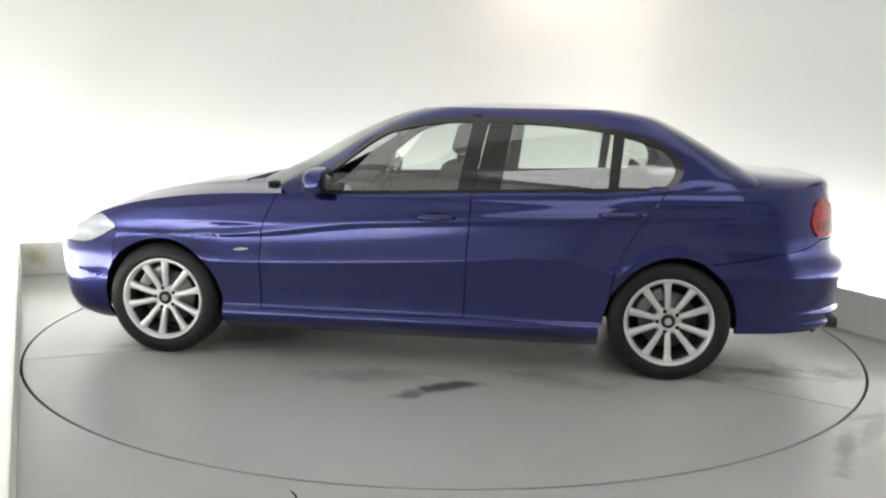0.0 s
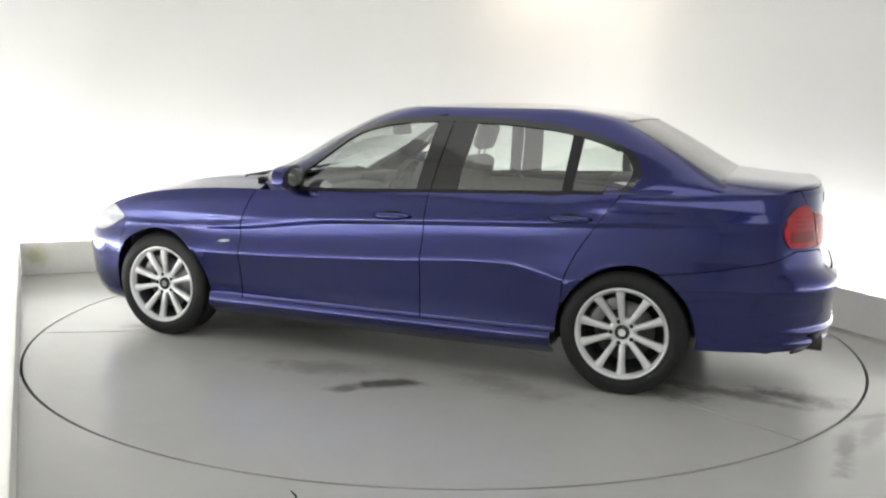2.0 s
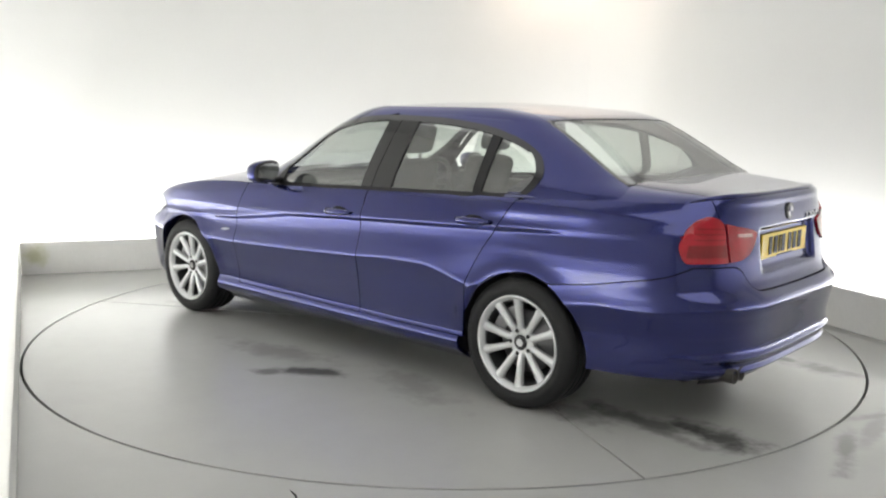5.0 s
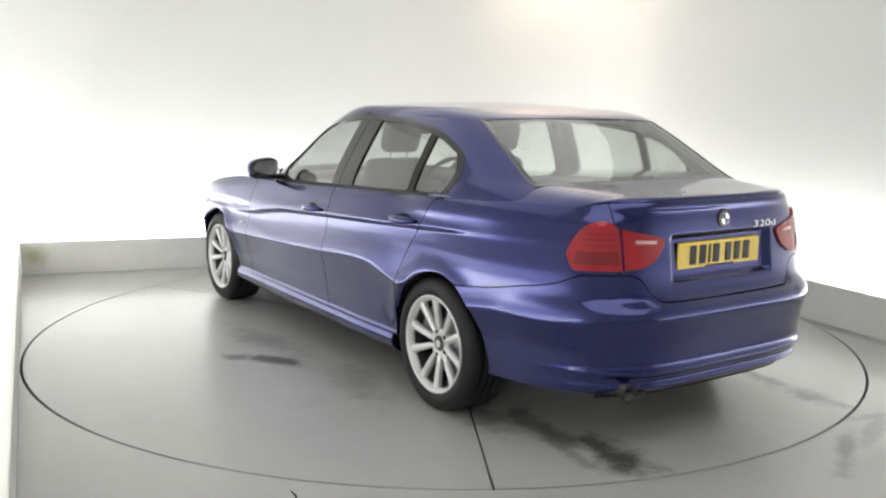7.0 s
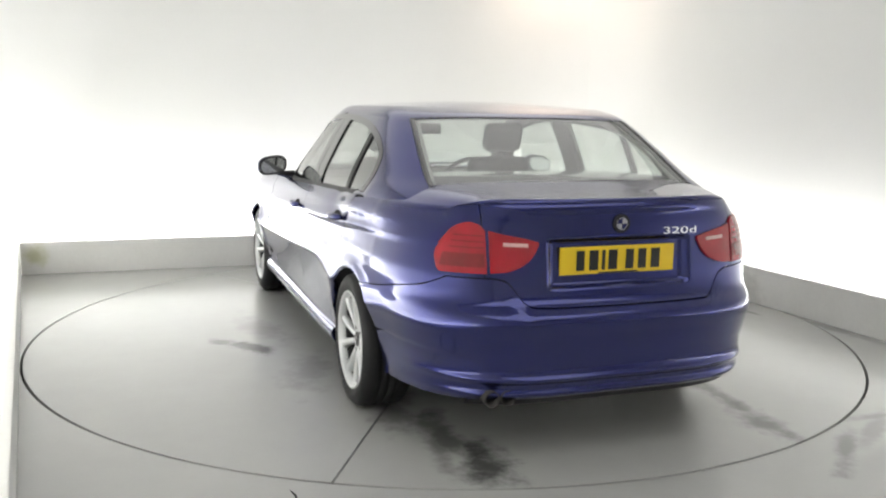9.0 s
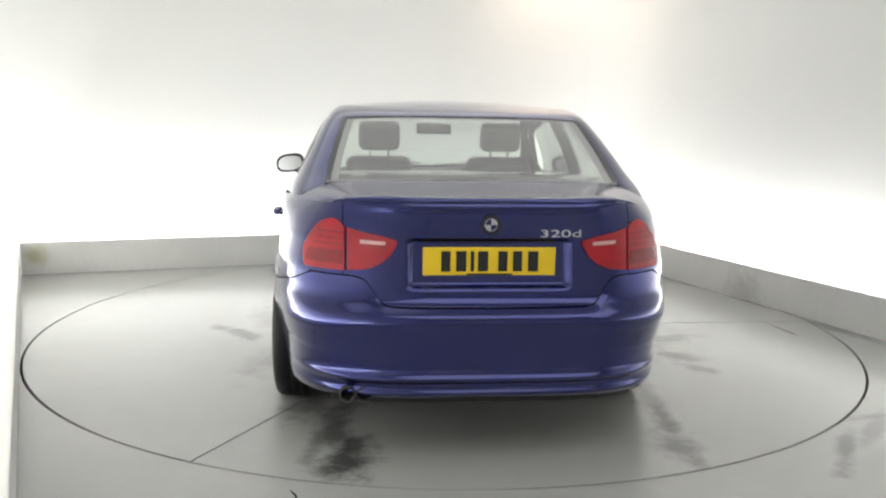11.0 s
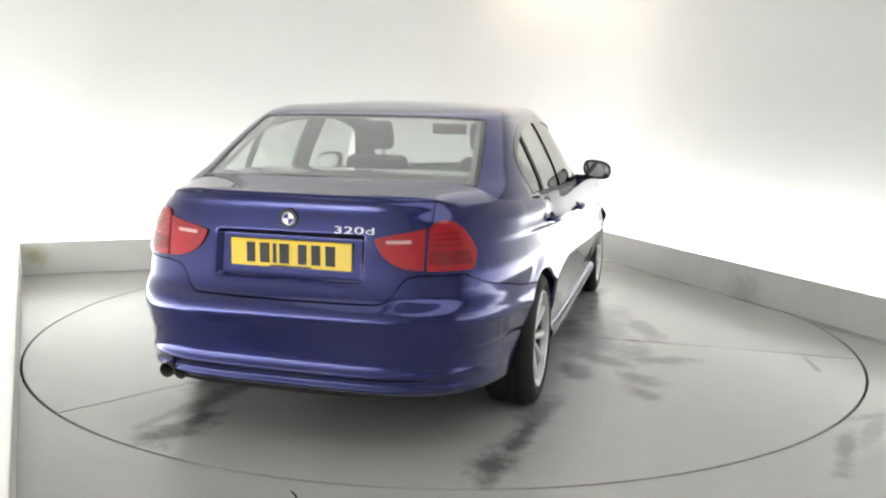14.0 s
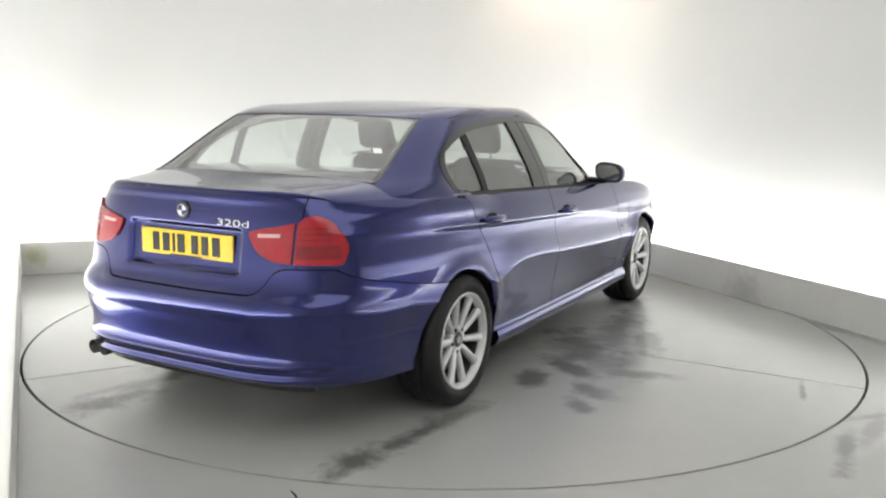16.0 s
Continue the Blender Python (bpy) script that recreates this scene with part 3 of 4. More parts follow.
for s in (1, -1):
    NOSE_X, ARCH_END = 1.655, AXLE - ARCH_R

    def wing_arch(u, v):
        x = lerp(NOSE_X, ARCH_END + 0.0005, u)
        return flip(flank(x, lerp(arch_low(x, AXLE, HUB_Z), belt(x), v)), s)

    def wing_rest(u, v):
        z = lerp(0.15, 0.92, v)
        for _ in range(4):
            x = lerp(ARCH_END + 0.0005, wing_rear(z) + SEAM, u)
            z = lerp(0.15, belt(x) - 0.001, v)
        return flip(flank(x, z), s)
    bm = sheet(wing_arch, arch_steps(NOSE_X, ARCH_END + 0.0005, AXLE, 16), 60, fold=0.012)
    sheet(wing_rest, 10, 80, fold=0.012, bm=bm)

    def wing_nose(u, v):
        x = lerp(NOSE_X - 0.0005, 1.768, u)
        return flip(flank(x, lerp(min(lamp_top_x(x) + 0.001, belt(x) - 0.002), belt(x), v)), s)
    sheet(wing_nose, 10, 12, fold=0.008, bm=bm)
    part("front_wing", bm, PAINT, car)

    def fdoor(u, v):
        z = lerp(0.285, 0.95, v)
        for _ in range(4):
            x = lerp(wing_rear(z) - SEAM, door_split(z) + SEAM, u)
            z = lerp(0.285, belt(x) - 0.002, v)
        return flip(flank(x, z), s)
    fd = part("front_door", sheet(fdoor, 34, 66), PAINT, car)

    def rdoor(u, v):
        z = lerp(0.285, 0.95, v)
        for _ in range(4):
            x = lerp(door_split(z) - SEAM, door_rear(z) + SEAM, u)
            z = lerp(0.285, belt(x) - 0.002, v)
        return flip(flank(x, z), s)
    rd = part("rear_door", sheet(rdoor, 32, 66), PAINT, car)

    def sill(u, v):
        x = lerp(1.02, -1.02, u)
        return flip(flank(x, lerp(0.15, 0.285 - SEAM, v)), s)
    part("side_sill", sheet(sill, 30, 10), PAINT, car)

    def quarter(u, v):
        x = lerp(-1.05, -2.06, u)
        zb, zt = quarter_base(x), belt(x)
        z = lerp(zb, zt, v)
        x2 = x + (door_rear(z) - SEAM + 1.05) * max(0.0, 1 - u / 0.55)
        return flip(flank(x2, z), s)
    part("rear_quarter", sheet(quarter, arch_steps(-1.05, -2.06, -AXLE, 26), 66), PAINT, car)

    def corner(u, v):
        q = round_end(lerp(phi_x(-2.06, 0.72), phi_y(0.5715, 0.74), u), 0.73)
        zt, zb = lerp(belt(-2.1), 1.027, u), bump_top(q) + SEAM
        z = lerp(zb, zt, v)
        return flip(round_end(lerp(phi_x(-2.06, z), phi_y(0.5715, z), u), z), s)
    part("tail_corner", sheet(corner, 16, 30, fold=0.012), PAINT, car)

    # pillars
    def cpillar(u, v):
        z = lerp(0.955, RAIL_Z, v)
        f = dlo_rear(z)
        a = cab_phi_x(f, z)
        b = cab_phi_y(back_edge(z), z, True)
        if f > XGR:
            xe = cab_round(b, z, True).x
            n = lerp(f, xe, u)
            return flip(cab(n, z) if n > XGR else cab_round(lerp(0, b, (XGR - n) / (XGR - xe)) ** 1.0, z, True), s)
        q = cab_round(lerp(a, b, u), z, True)
        out = min(1, max(0, (1.10 - z) / 0.10)) ** 2 * min(1, u / 0.06) * (1 - u) ** 0.5
        q.y = lerp(q.y, max(q.y, flank(q.x, belt(q.x)).y), out)
        return flip(q, s)
    part("rear_pillar", sheet(cpillar, 22, 40, fold=0.01, centre=(-0.5, 0, 0.9)), PAINT, car)

    def apillar(u, v):
        z = lerp(0.90, RAIL_Z, v)
        f = dlo_front(z)
        a = cab_phi_x(f, z)
        b = cab_phi_y(wind_edge(z), z, False)
        if f < XGF:
            xe = cab_round(b, z, False).x
            n = lerp(f, xe, u)
            return flip(cab(n, z) if n < XGF else cab_round(lerp(0, b, (n - XGF) / (xe - XGF)), z, False), s)
        return flip(cab_round(lerp(a, b, u), z, False), s)
    part("front_pillar", sheet(apillar, 14, 40, fold=0.01, centre=(-0.5, 0, 0.9)), PAINT, car)

    def pillar_trim(u, v):
        q = Vector(cpillar(0.08 + 0.90 * u, 0.10 + 0.86 * v))
        return Vector((q.x * 0.985 - 0.01, q.y - s * 0.055, q.z - 0.012))
    part("pillar_trim", sheet(pillar_trim, 14, 16, fold=0.004, centre=(-0.5, 0, 0.9)), TRIM_PALE, car, "pale grey inner pillar trim")

    # side windows: glass panes and their black surrounds
    sill_z = lambda x: belt(x) + 0.004

    def pane(x_a, x_b, inset_t):
        """x at the sill and at the top for both ends; height inset below the opening's top."""
        def F(u, v):
            x = lerp(lerp(x_a[0], x_b[0], u), lerp(x_a[1], x_b[1], u), v)
            zt = min(dlo_top(x) - inset_t, 1.40)
            zb = sill_z(x) + 0.012
            z = lerp(zb, max(zt, zb + 0.004), v)
            return flip(cab(x, z), s)
        return F
    part("window_glass", sheet(pane((0.555, 0.16), (-0.258, -0.320), 0.024), 26, 22, fold=0.003, proud=-0.006), GLASS, fd, "clear side window glass").visible_shadow = False
    part("window_glass", sheet(pane((-0.475, -0.530), (-1.048, -1.070), 0.024), 18, 20, fold=0.003, proud=-0.006), GLASS, rd, "clear side window glass").visible_shadow = False

    def qpane(u, v):
        z = lerp(sill_z(-1.2) + 0.012, 1.255, v)
        x = lerp(lerp(-1.088, -1.118, v), dlo_rear(z) + 0.038, u)
        x = min(x, -1.088)
        return flip(cab(x, z), s)
    part("quarter_glass", sheet(qpane, 12, 14, fold=0.003, proud=-0.006), GLASS, rd, "small fixed rear quarter pane").visible_shadow = False

    def strip(x0, x1, za, zb, n=40, m=3, pr=0.002):
        return sheet(lambda u, v: flip(cab(lerp(x0, x1, u), lerp(za(lerp(x0, x1, u)), zb(lerp(x0, x1, u)), v)), s), n, m, fold=0.012, proud=pr, centre=(-0.4, 0, 0.9))
    part("window_surround", strip(0.585, -1.30, lambda x: dlo_top(x) - 0.029, lambda x: dlo_top(x) + 0.001, 60), BLACK_GLOSS, car, "gloss black window surround")
    part("belt_seal", strip(0.60, -1.345, lambda x: sill_z(x) - 0.014, lambda x: sill_z(x) + 0.010, 50, 3, 0.005), BLACK_PLASTIC, car, "black rubber window seal")

    def rear_hook(u, v):
        z = lerp(sill_z(-1.34), 1.262, u)
        x = dlo_rear(z) + lerp(0.043, -0.001, v)
        return flip(cab(x, z), s)
    part("window_surround", sheet(rear_hook, 26, 4, fold=0.012, proud=0.002, centre=(-0.4, 0, 0.9)), BLACK_GLOSS, car, "gloss black window surround")

    def bpost(xa, xb, xc, xd):
        def F(u, v):
            x = lerp(lerp(xa, xb, u), lerp(xc, xd, u), v)
            return flip(cab(x, lerp(sill_z(x), dlo_top(x) - 0.02, v)), s)
        return F
    part("door_post", sheet(bpost(-0.255, -0.335, -0.318, -0.405), 4, 14, fold=0.02, proud=0.001, centre=(-0.4, 0, 0.9)), BLACK_GLOSS, car, "gloss black centre post")
    part("door_post", sheet(bpost(-0.341, -0.482, -0.411, -0.538), 6, 14, fold=0.02, proud=0.001, centre=(-0.4, 0, 0.9)), BLACK_GLOSS, car, "gloss black centre post")
    part("window_divider", sheet(bpost(-1.042, -1.094, -1.064, -1.122), 3, 14, fold=0.012, proud=0.001, centre=(-0.4, 0, 0.9)), BLACK_PLASTIC, rd, "black divider bar")

    # tail lamps, the outer half on the corner and the inner half on the lid
    lamp_top = curve_of((0.0, 0.880), (0.10, 0.925), (0.30, 0.948), (0.6, 0.958), (0.85, 0.950), (1.0, 0.930))

    def lamp_outer(u, v):
        z = lerp(0.766 + 0.035 * (1 - min(1, u / 0.16)) ** 2, lamp_top(u), v)
        return flip(round_end(lerp(phi_x(-2.085 - 0.012 * (2 * v - 1) ** 2, z), phi_y(0.560, z), u), z), s)
    lamp = part("tail_lamp", sheet(lamp_outer, 24, 16, fold=0.02, proud=0.010), RED_LENS, car, "red tail lamp lens")

    def lamp_low(u, v):
        z = lerp(0.790, 0.842, v)
        return flip(round_end(lerp(phi_x(-2.115, z), phi_y(0.567, z), u), z), s)
    part("lens_band", sheet(lamp_low, 20, 6, fold=0.004, proud=0.0125), RED_DEEP, lamp, "darker ribbed red band")
    for zz in (0.862, 0.884, 0.906):
        def rib(u, v):
            z = lerp(zz, zz + 0.005, v)
            return flip(round_end(lerp(phi_x(-2.13, z), phi_y(0.567, z), u), z), s)
        part("lens_rib", sheet(rib, 16, 1, fold=0.003, proud=0.0125), RED_DEEP, lamp)
    in_top = curve_of((0.0, 0.930), (0.3, 0.916), (0.7, 0.902), (1.0, 0.886))
    in_low = curve_of((0.0, 0.768), (0.3, 0.772), (0.6, 0.790), (0.85, 0.825), (1.0, 0.872))

    def lamp_inner(u, v):
        z = lerp(in_low(u), in_top(u), v)
        return flip(round_end(phi_y(lerp(0.550, 0.362, u), z), z), s)
    lamp2 = part("tail_lamp", sheet(lamp_inner, 18, 12, fold=0.02, proud=0.010), RED_LENS, car, "red tail lamp lens on the boot lid")

    def pale_bar(u, v):
        z = lerp(0.872, 0.886, v) - 0.004 * u
        return flip(round_end(phi_y(lerp(0.50, 0.405, u), z), z), s)
    part("reversing_light", sheet(pale_bar, 8, 2, fold=0.003, proud=0.0125), PALE_LENS, lamp2, "pale reversing light strip")

    # head lamp
    def head(u, v):
        p = lerp(phi_x(1.657, 0.71), 0.66, u)
        xx = round_end(p, 0.70, False).x
        z = lerp(lamp_low_x(xx), lamp_top_x(xx), v)
        return flip(round_end(lerp(phi_x(1.657, z), 0.66, u), z, False), s)
    part("head_lamp", sheet(head, 16, 8, fold=0.02, proud=0.003), CLEAR_LENS, car, "clear head lamp")

    # small side lamp on the wing
    def repeater(u, v):
        x = lerp(0.955, 0.872, u)
        z = 0.609 + 0.008 * u + (v - 0.5) * (0.006 + 0.010 * math.sin(math.pi * u))
        return flip(flank(x, z), s)
    part("side_repeater", sheet(repeater, 6, 2, fold=0.008, proud=0.006), CLEAR_LENS, car, "small clear side indicator")

    # door handles, each over a flat dark patch that paints its recess's shade
    for door, hx, hz in ((fd, -0.150, 0.820), (rd, -1.105, 0.862)):
        bm = bmesh.new()
        pts = []
        for k in range(9):
            t = k / 8
            x = hx + 0.105 - 0.21 * t
            pts.append(flip(Vector((x, flank(x, hz).y + 0.004 + 0.026 * math.sin(math.pi * t) ** 0.5, hz + 0.004 * t)), s))
        tube(bm, pts, [0.008, 0.014, 0.016, 0.017, 0.017, 0.017, 0.016, 0.014, 0.008], 10)
        for v in bm.verts:
            v.co.z = hz + (v.co.z - hz) * 1.15
        part("door_handle", smooth(bm, 60), PAINT, door)

        def shade_patch(u, v):
            x = hx + lerp(0.062, -0.062, u)
            w = 0.023 * math.sqrt(max(0.02, 1 - (2 * u - 1) ** 2))
            z = hz + 0.005 + lerp(-w, w, v)
            return flip(flank(x, z), s)
        part("handle_recess", sheet(shade_patch, 12, 6, fold=0.0, proud=0.0025), DARK, door, "flat dark patch painted as the shade behind the handle")

    # outside mirror
    bm = bmesh.new()
    c = Vector((0.455, 0.950, 1.006))
    bmesh.ops.create_uvsphere(bm, u_segments=28, v_segments=16, radius=1.0)
    for v in bm.verts:
        p = v.co.copy()
        p = Vector([math.copysign(abs(q) ** 0.72, q) for q in p])
        if p.x < 0:
            p.x *= 0.42
        v.co = flip(c + Vector((p.x * 0.090, p.y * 0.092, p.z * 0.062 - 0.012 * p.y)), s)
    if s < 0:
        bmesh.ops.reverse_faces(bm, faces=bm.faces)
    mir = part("door_mirror", smooth(bm, 60), PAINT, fd)
    bm = bmesh.new()
    seg = 32
    rim, rim2 = [], []
    for k in range(seg):
        a = 2 * math.pi * k / seg
        q = (math.copysign(abs(math.cos(a)) ** 0.75, math.cos(a)), math.copysign(abs(math.sin(a)) ** 0.75, math.sin(a)))
        rim.append(bm.verts.new(flip(c + Vector((-0.046, q[0] * 0.078, q[1] * 0.049 - 0.010 * q[0])), s)))
        rim2.append(bm.verts.new(flip(c + Vector((-0.030, q[0] * 0.091, q[1] * 0.061 - 0.012 * q[0])), s)))
    for k in range(seg):
        bm.faces.new((rim[k], rim[(k + 1) % seg], rim2[(k + 1) % seg], rim2[k]))
    part("mirror_rim", smooth(bm, 60), BLACK_PLASTIC, mir, "black mirror rim")
    bm = bmesh.new()
    bm.faces.new([bm.verts.new(flip(c + Vector((-0.044, math.copysign(abs(math.cos(a)) ** 0.75, math.cos(a)) * 0.076, math.copysign(abs(math.sin(a)) ** 0.75, math.sin(a)) * 0.047 - 0.010 * math.cos(a))), s)) for a in [2 * math.pi * k / 32 for k in range(32)]])
    part("mirror_glass", bm, MIRROR, mir, "silvered mirror glass")
    bm = bmesh.new()
    tube(bm, [flip(Vector(p), s) for p in ((0.50, 0.80, 0.945), (0.50, 0.86, 0.948), (0.475, 0.915, 0.965))], [0.034, 0.028, 0.030], 12)
    for v in bm.verts:
        v.co.z = 0.95 + (v.co.z - 0.95) * 0.6
    part("mirror_arm", smooth(bm, 60), BLACK_PLASTIC, mir, "black mirror foot")

    def tri(u, v):
        x = lerp(0.615, 0.46, u)
        return flip(cab(x, lerp(sill_z(x), max(sill_z(x) + 0.004, dlo_top(x) - 0.012), v)), s)
    part("mirror_triangle", sheet(tri, 8, 6, fold=0.01, proud=0.003), BLACK_PLASTIC, fd, "black triangle behind the mirror")

# rear bumper, one piece round the tail
def bumper(u, v):
    s = 1 if u < 0.5 else -1
    k = 2 * u if u < 0.5 else 2 - 2 * u
    k = k ** 0.8
    zt, zb = 0.7, lerp(0.255, 0.276, k)
    z = 0.6
    for _ in range(3):
        xa = -(AXLE + math.sqrt(max(0.0, ARCH_R ** 2 - (min(z, 0.63) - HUB_Z) ** 2)))
        p = round_end(lerp(phi_x(xa, z), 1.0, k), z)
        zt = bump_top(p) - SEAM
        z = lerp(zb, zt, v)
    xa = -(AXLE + math.sqrt(max(0.0, ARCH_R ** 2 - (min(z, 0.63) - HUB_Z) ** 2)))
    return flip(round_end(lerp(phi_x(xa, z), 1.0, k), z), s)
bump = part("rear_bumper", sheet(bumper, 90, 56), PAINT, car)

# front bumper
def fbumper(u, v):
    s = 1 if u < 0.5 else -1
    k = 2 * u if u < 0.5 else 2 - 2 * u
    z = 0.5
    for _ in range(4):
        xa = max(AXLE + math.sqrt(max(0.0, ARCH_R ** 2 - (z - HUB_Z) ** 2)), 1.658)
        p = lerp(phi_x(xa, z), 1.0, k ** 0.9)
        z = lerp(0.17, lamp_low_x(round_end(p, z, False).x) - 0.003, v)
    return flip(round_end(p, z, False), s)
part("front_bumper", sheet(fbumper, 60, 30), PAINT, car)

# boot lid: its rear face with the hollow for the number plate
def lid_face(u, v):
    y = lerp(0.568, -0.568, u)
    zb = bump_top_rear(abs(y)) + SEAM
    z = lerp(zb, 1.038 - 0.011 * (abs(y) / 0.568) ** 4, v)
    p = round_end(phi_y(abs(y), z), z)
    ya = lambda a, b, t: min(1, max(0, (t - a) / (b - a)))
    h = ya(0.322, 0.300, abs(y)) * ya(0.700, 0.716, z) * ya(0.898, 0.880, z)
    return Vector((p.x + 0.030 * h * h * (3 - 2 * h), y, z))
lid = part("boot_lid", sheet(lid_face, 92, 48, centre=(0, 0, 0.8)), PAINT, car)

# deck: boot lid top and the shoulders beside the rear window
deck_crown = curve_of((-2.3, 0.022), (-2.2, 0.046), (-2.1, 0.056), (-2.0, 0.068), (-1.85, 0.088), (-1.72, 0.106), (-1.55, 0.12), (-1.2, 0.12))
def deck(u, v):
    y1 = lerp(1, -1, v)
    t = u
    # edge runs along the shoulder, then along the lip of the lid
    if t < 0.86:
        xe = lerp(-1.25, -2.06, t / 0.86)
        pe = flank(xe, belt(xe))
        xc = lerp(-1.25, -2.20, t / 0.86)
    else:
        k = (t - 0.86) / 0.14
        pe = round_end(lerp(phi_x(-2.06, 1.02), phi_y(0.575, 1.03), k), lerp(belt(-2.06), 1.027, k))
        xc = lerp(-2.20, tail(1.04), k)
    a = abs(y1)
    x = lerp(xc, pe.x, a ** 3)
    y = pe.y * y1
    z = pe.z + deck_crown(x) * (1 - a ** 7.0) * 0.8
    if t > 0.86:
        k = (t - 0.86) / 0.14
        x = lerp(x, round_end(phi_y(abs(y), 1.037), 1.037).x + 0.004, k)
        z = lerp(z, lerp(1.039, 1.0275, a ** 4), k ** 2)
    return Vector((x, y, z))
part("boot_deck", sheet(deck, 44, 40, fold=0.0, centre=(-1.8, 0, 0.5)), PAINT, lid, "flat blue top of the boot lid")

# bonnet
def bonnet(u, v):
    xe = lerp(0.70, 1.86, u)
    y1 = lerp(1, -1, v)
    pe = flank(xe, belt(xe))
    a = abs(y1)
    xc = lerp(0.82, 1.985, u)
    x = lerp(xc, xe, a ** 2.5)
    z = pe.z + 0.055 * (1 - a ** 2.6) * min(1, (1.25 - u)) + 0.012 * math.exp(-((a - 0.62) / 0.06) ** 2) * (1 - u)
    return Vector((x, pe.y * y1 * 0.996, z))
part("bonnet", sheet(bonnet, 34, 44, fold=0.015, centre=(1.2, 0, 0.4)), PAINT, car)

# roof
def roof_f(u, v):
    # u over the half ring from tail to nose, with the straight side between
    s = 1 if v < 0.5 else -1
    q = 2 * v if v < 0.5 else 2 - 2 * v
    if u < 0.32:
        p = cab_round(1 - u / 0.32, RAIL_Z, True)
    elif u > 0.68:
        p = cab_round((u - 0.68) / 0.32, RAIL_Z, False)
    else:
        p = cab(lerp(XGR, XGF, (u - 0.32) / 0.36), RAIL_Z)
    xr, xf = cab_tail(RAIL_Z), cab_nose(RAIL_Z)
    mid, hf = (xr + xf) / 2, (xf - xr) / 2
    hgt = 0.034 * (1 - min(1, abs((p.x - mid) / hf)) ** 2.5)
    return Vector((p.x, p.y * (1 - q) * s, RAIL_Z - 0.0005 + hgt * (1 - (1 - q) ** 2.2)))
bm = sheet(roof_f, 48, 32, fold=0.0, centre=(-0.5, 0, 0.5))


def roof_header(u, v):
    """The roof's fall from its rear edge to the rear window."""
    z = lerp(HEADER_Z - 0.012 * abs(2 * u - 1) ** 4 - 0.004, RAIL_Z - 0.0005, v)
    y = lerp(1, -1, u) * (back_edge(z) + 0.002)
    return Vector((cab_round(cab_phi_y(abs(y), z, True), z, True).x, y, z))
sheet(roof_header, 30, 10, fold=0.0, centre=(-0.6, 0, 0.9), bm=bm)
part("roof", bm, PAINT, car)

# rear window, its black edge and the windscreen
def back_glass(inset):
    def F(u, v):
        z = lerp(BACK_LOW - 0.012 * abs(2 * u - 1) ** 3 + inset * 0.25, HEADER_Z - 0.010 * abs(2 * u - 1) ** 4 - inset * 0.22, v)
        y = lerp(1, -1, u) * (back_edge(z) - 0.006 - inset)
        p = cab_round(cab_phi_y(abs(y), z, True), z, True)
        return Vector((p.x, y, z))
    return F
part("rear_window", sheet(back_glass(0.013), 30, 20, fold=0.003, proud=-0.002, centre=(-0.6, 0, 0.9)), GLASS, car, "clear heated rear window").visible_shadow = False
def ring_sheet(Fo, Fi, n=30, pr=0.002):
    bm = bmesh.new()
    rim = [(k / n, 0) for k in range(n)] + [(1, k / n) for k in range(n)] + [(1 - k / n, 1) for k in range(n)] + [(0, 1 - k / n) for k in range(n)]
    a, b = [bm.verts.new(Fo(u, v)) for u, v in rim], [bm.verts.new(Fi(u, v)) for u, v in rim]
    c = [bm.verts.new(Vector(Fi(u, v)) + Vector((0.0, 0, -0.012))) for u, v in rim]
    for k in range(len(rim)):
        j = (k + 1) % len(rim)
        bm.faces.new((a[k], a[j], b[j], b[k])).smooth = True
        bm.faces.new((b[k], b[j], c[j], c[k])).smooth = True
    bmesh.ops.recalc_face_normals(bm, faces=bm.faces)
    return bm
part("window_seal", ring_sheet(back_glass(-0.004), back_glass(0.016)), BLACK_GLOSS, car, "black edge round the rear window")

def screen(inset):
    def F(u, v):
        z = lerp(0.915 + inset * 0.3, RAIL_Z - 0.003 - max(0, inset) * 0.22, v)
        y = lerp(1, -1, u) * (wind_edge(z) - 0.004 - inset)
        p = cab_round(cab_phi_y(abs(y), z, False), z, False)
        return Vector((p.x, y, z))
    return F
part("windscreen", sheet(screen(0.015), 30, 20, fold=0.003, proud=-0.002, centre=(-0.2, 0, 0.9)), GLASS, car, "clear windscreen").visible_shadow = False
part("window_seal", ring_sheet(screen(-0.006), screen(0.018)), BLACK_GLOSS, car, "black edge round the windscreen")

# cowl and wipers below the windscreen
bm = bmesh.new()
box(bm, (0.72, -0.70, 0.86), (1.10, 0.70, 0.925), 0.02)
part("cowl", bm, BLACK_PLASTIC, car, "black plastic cowl")
for y0, y1 in ((0.55, 0.02), (-0.02, -0.55)):
    bm = bmesh.new()
    tube(bm, [(1.00, y0, 0.955), (0.97, (y0 + y1) / 2, 0.975), (0.945, y1, 0.985)], [0.012, 0.008, 0.006], 8)
    part("wiper", bm, BLACK_PLASTIC, car, "black wiper arm")
bm = bmesh.new()
bmesh.ops.create_uvsphere(bm, u_segments=14, v_segments=8, radius=0.028, matrix=Matrix.Translation((0.80, 0.66, 0.955)) @ Matrix.Diagonal((1.6, 1.0, 0.6, 1)))
part("washer_cover", smooth(bm), BLACK_PLASTIC, car, "black cowl end cap")

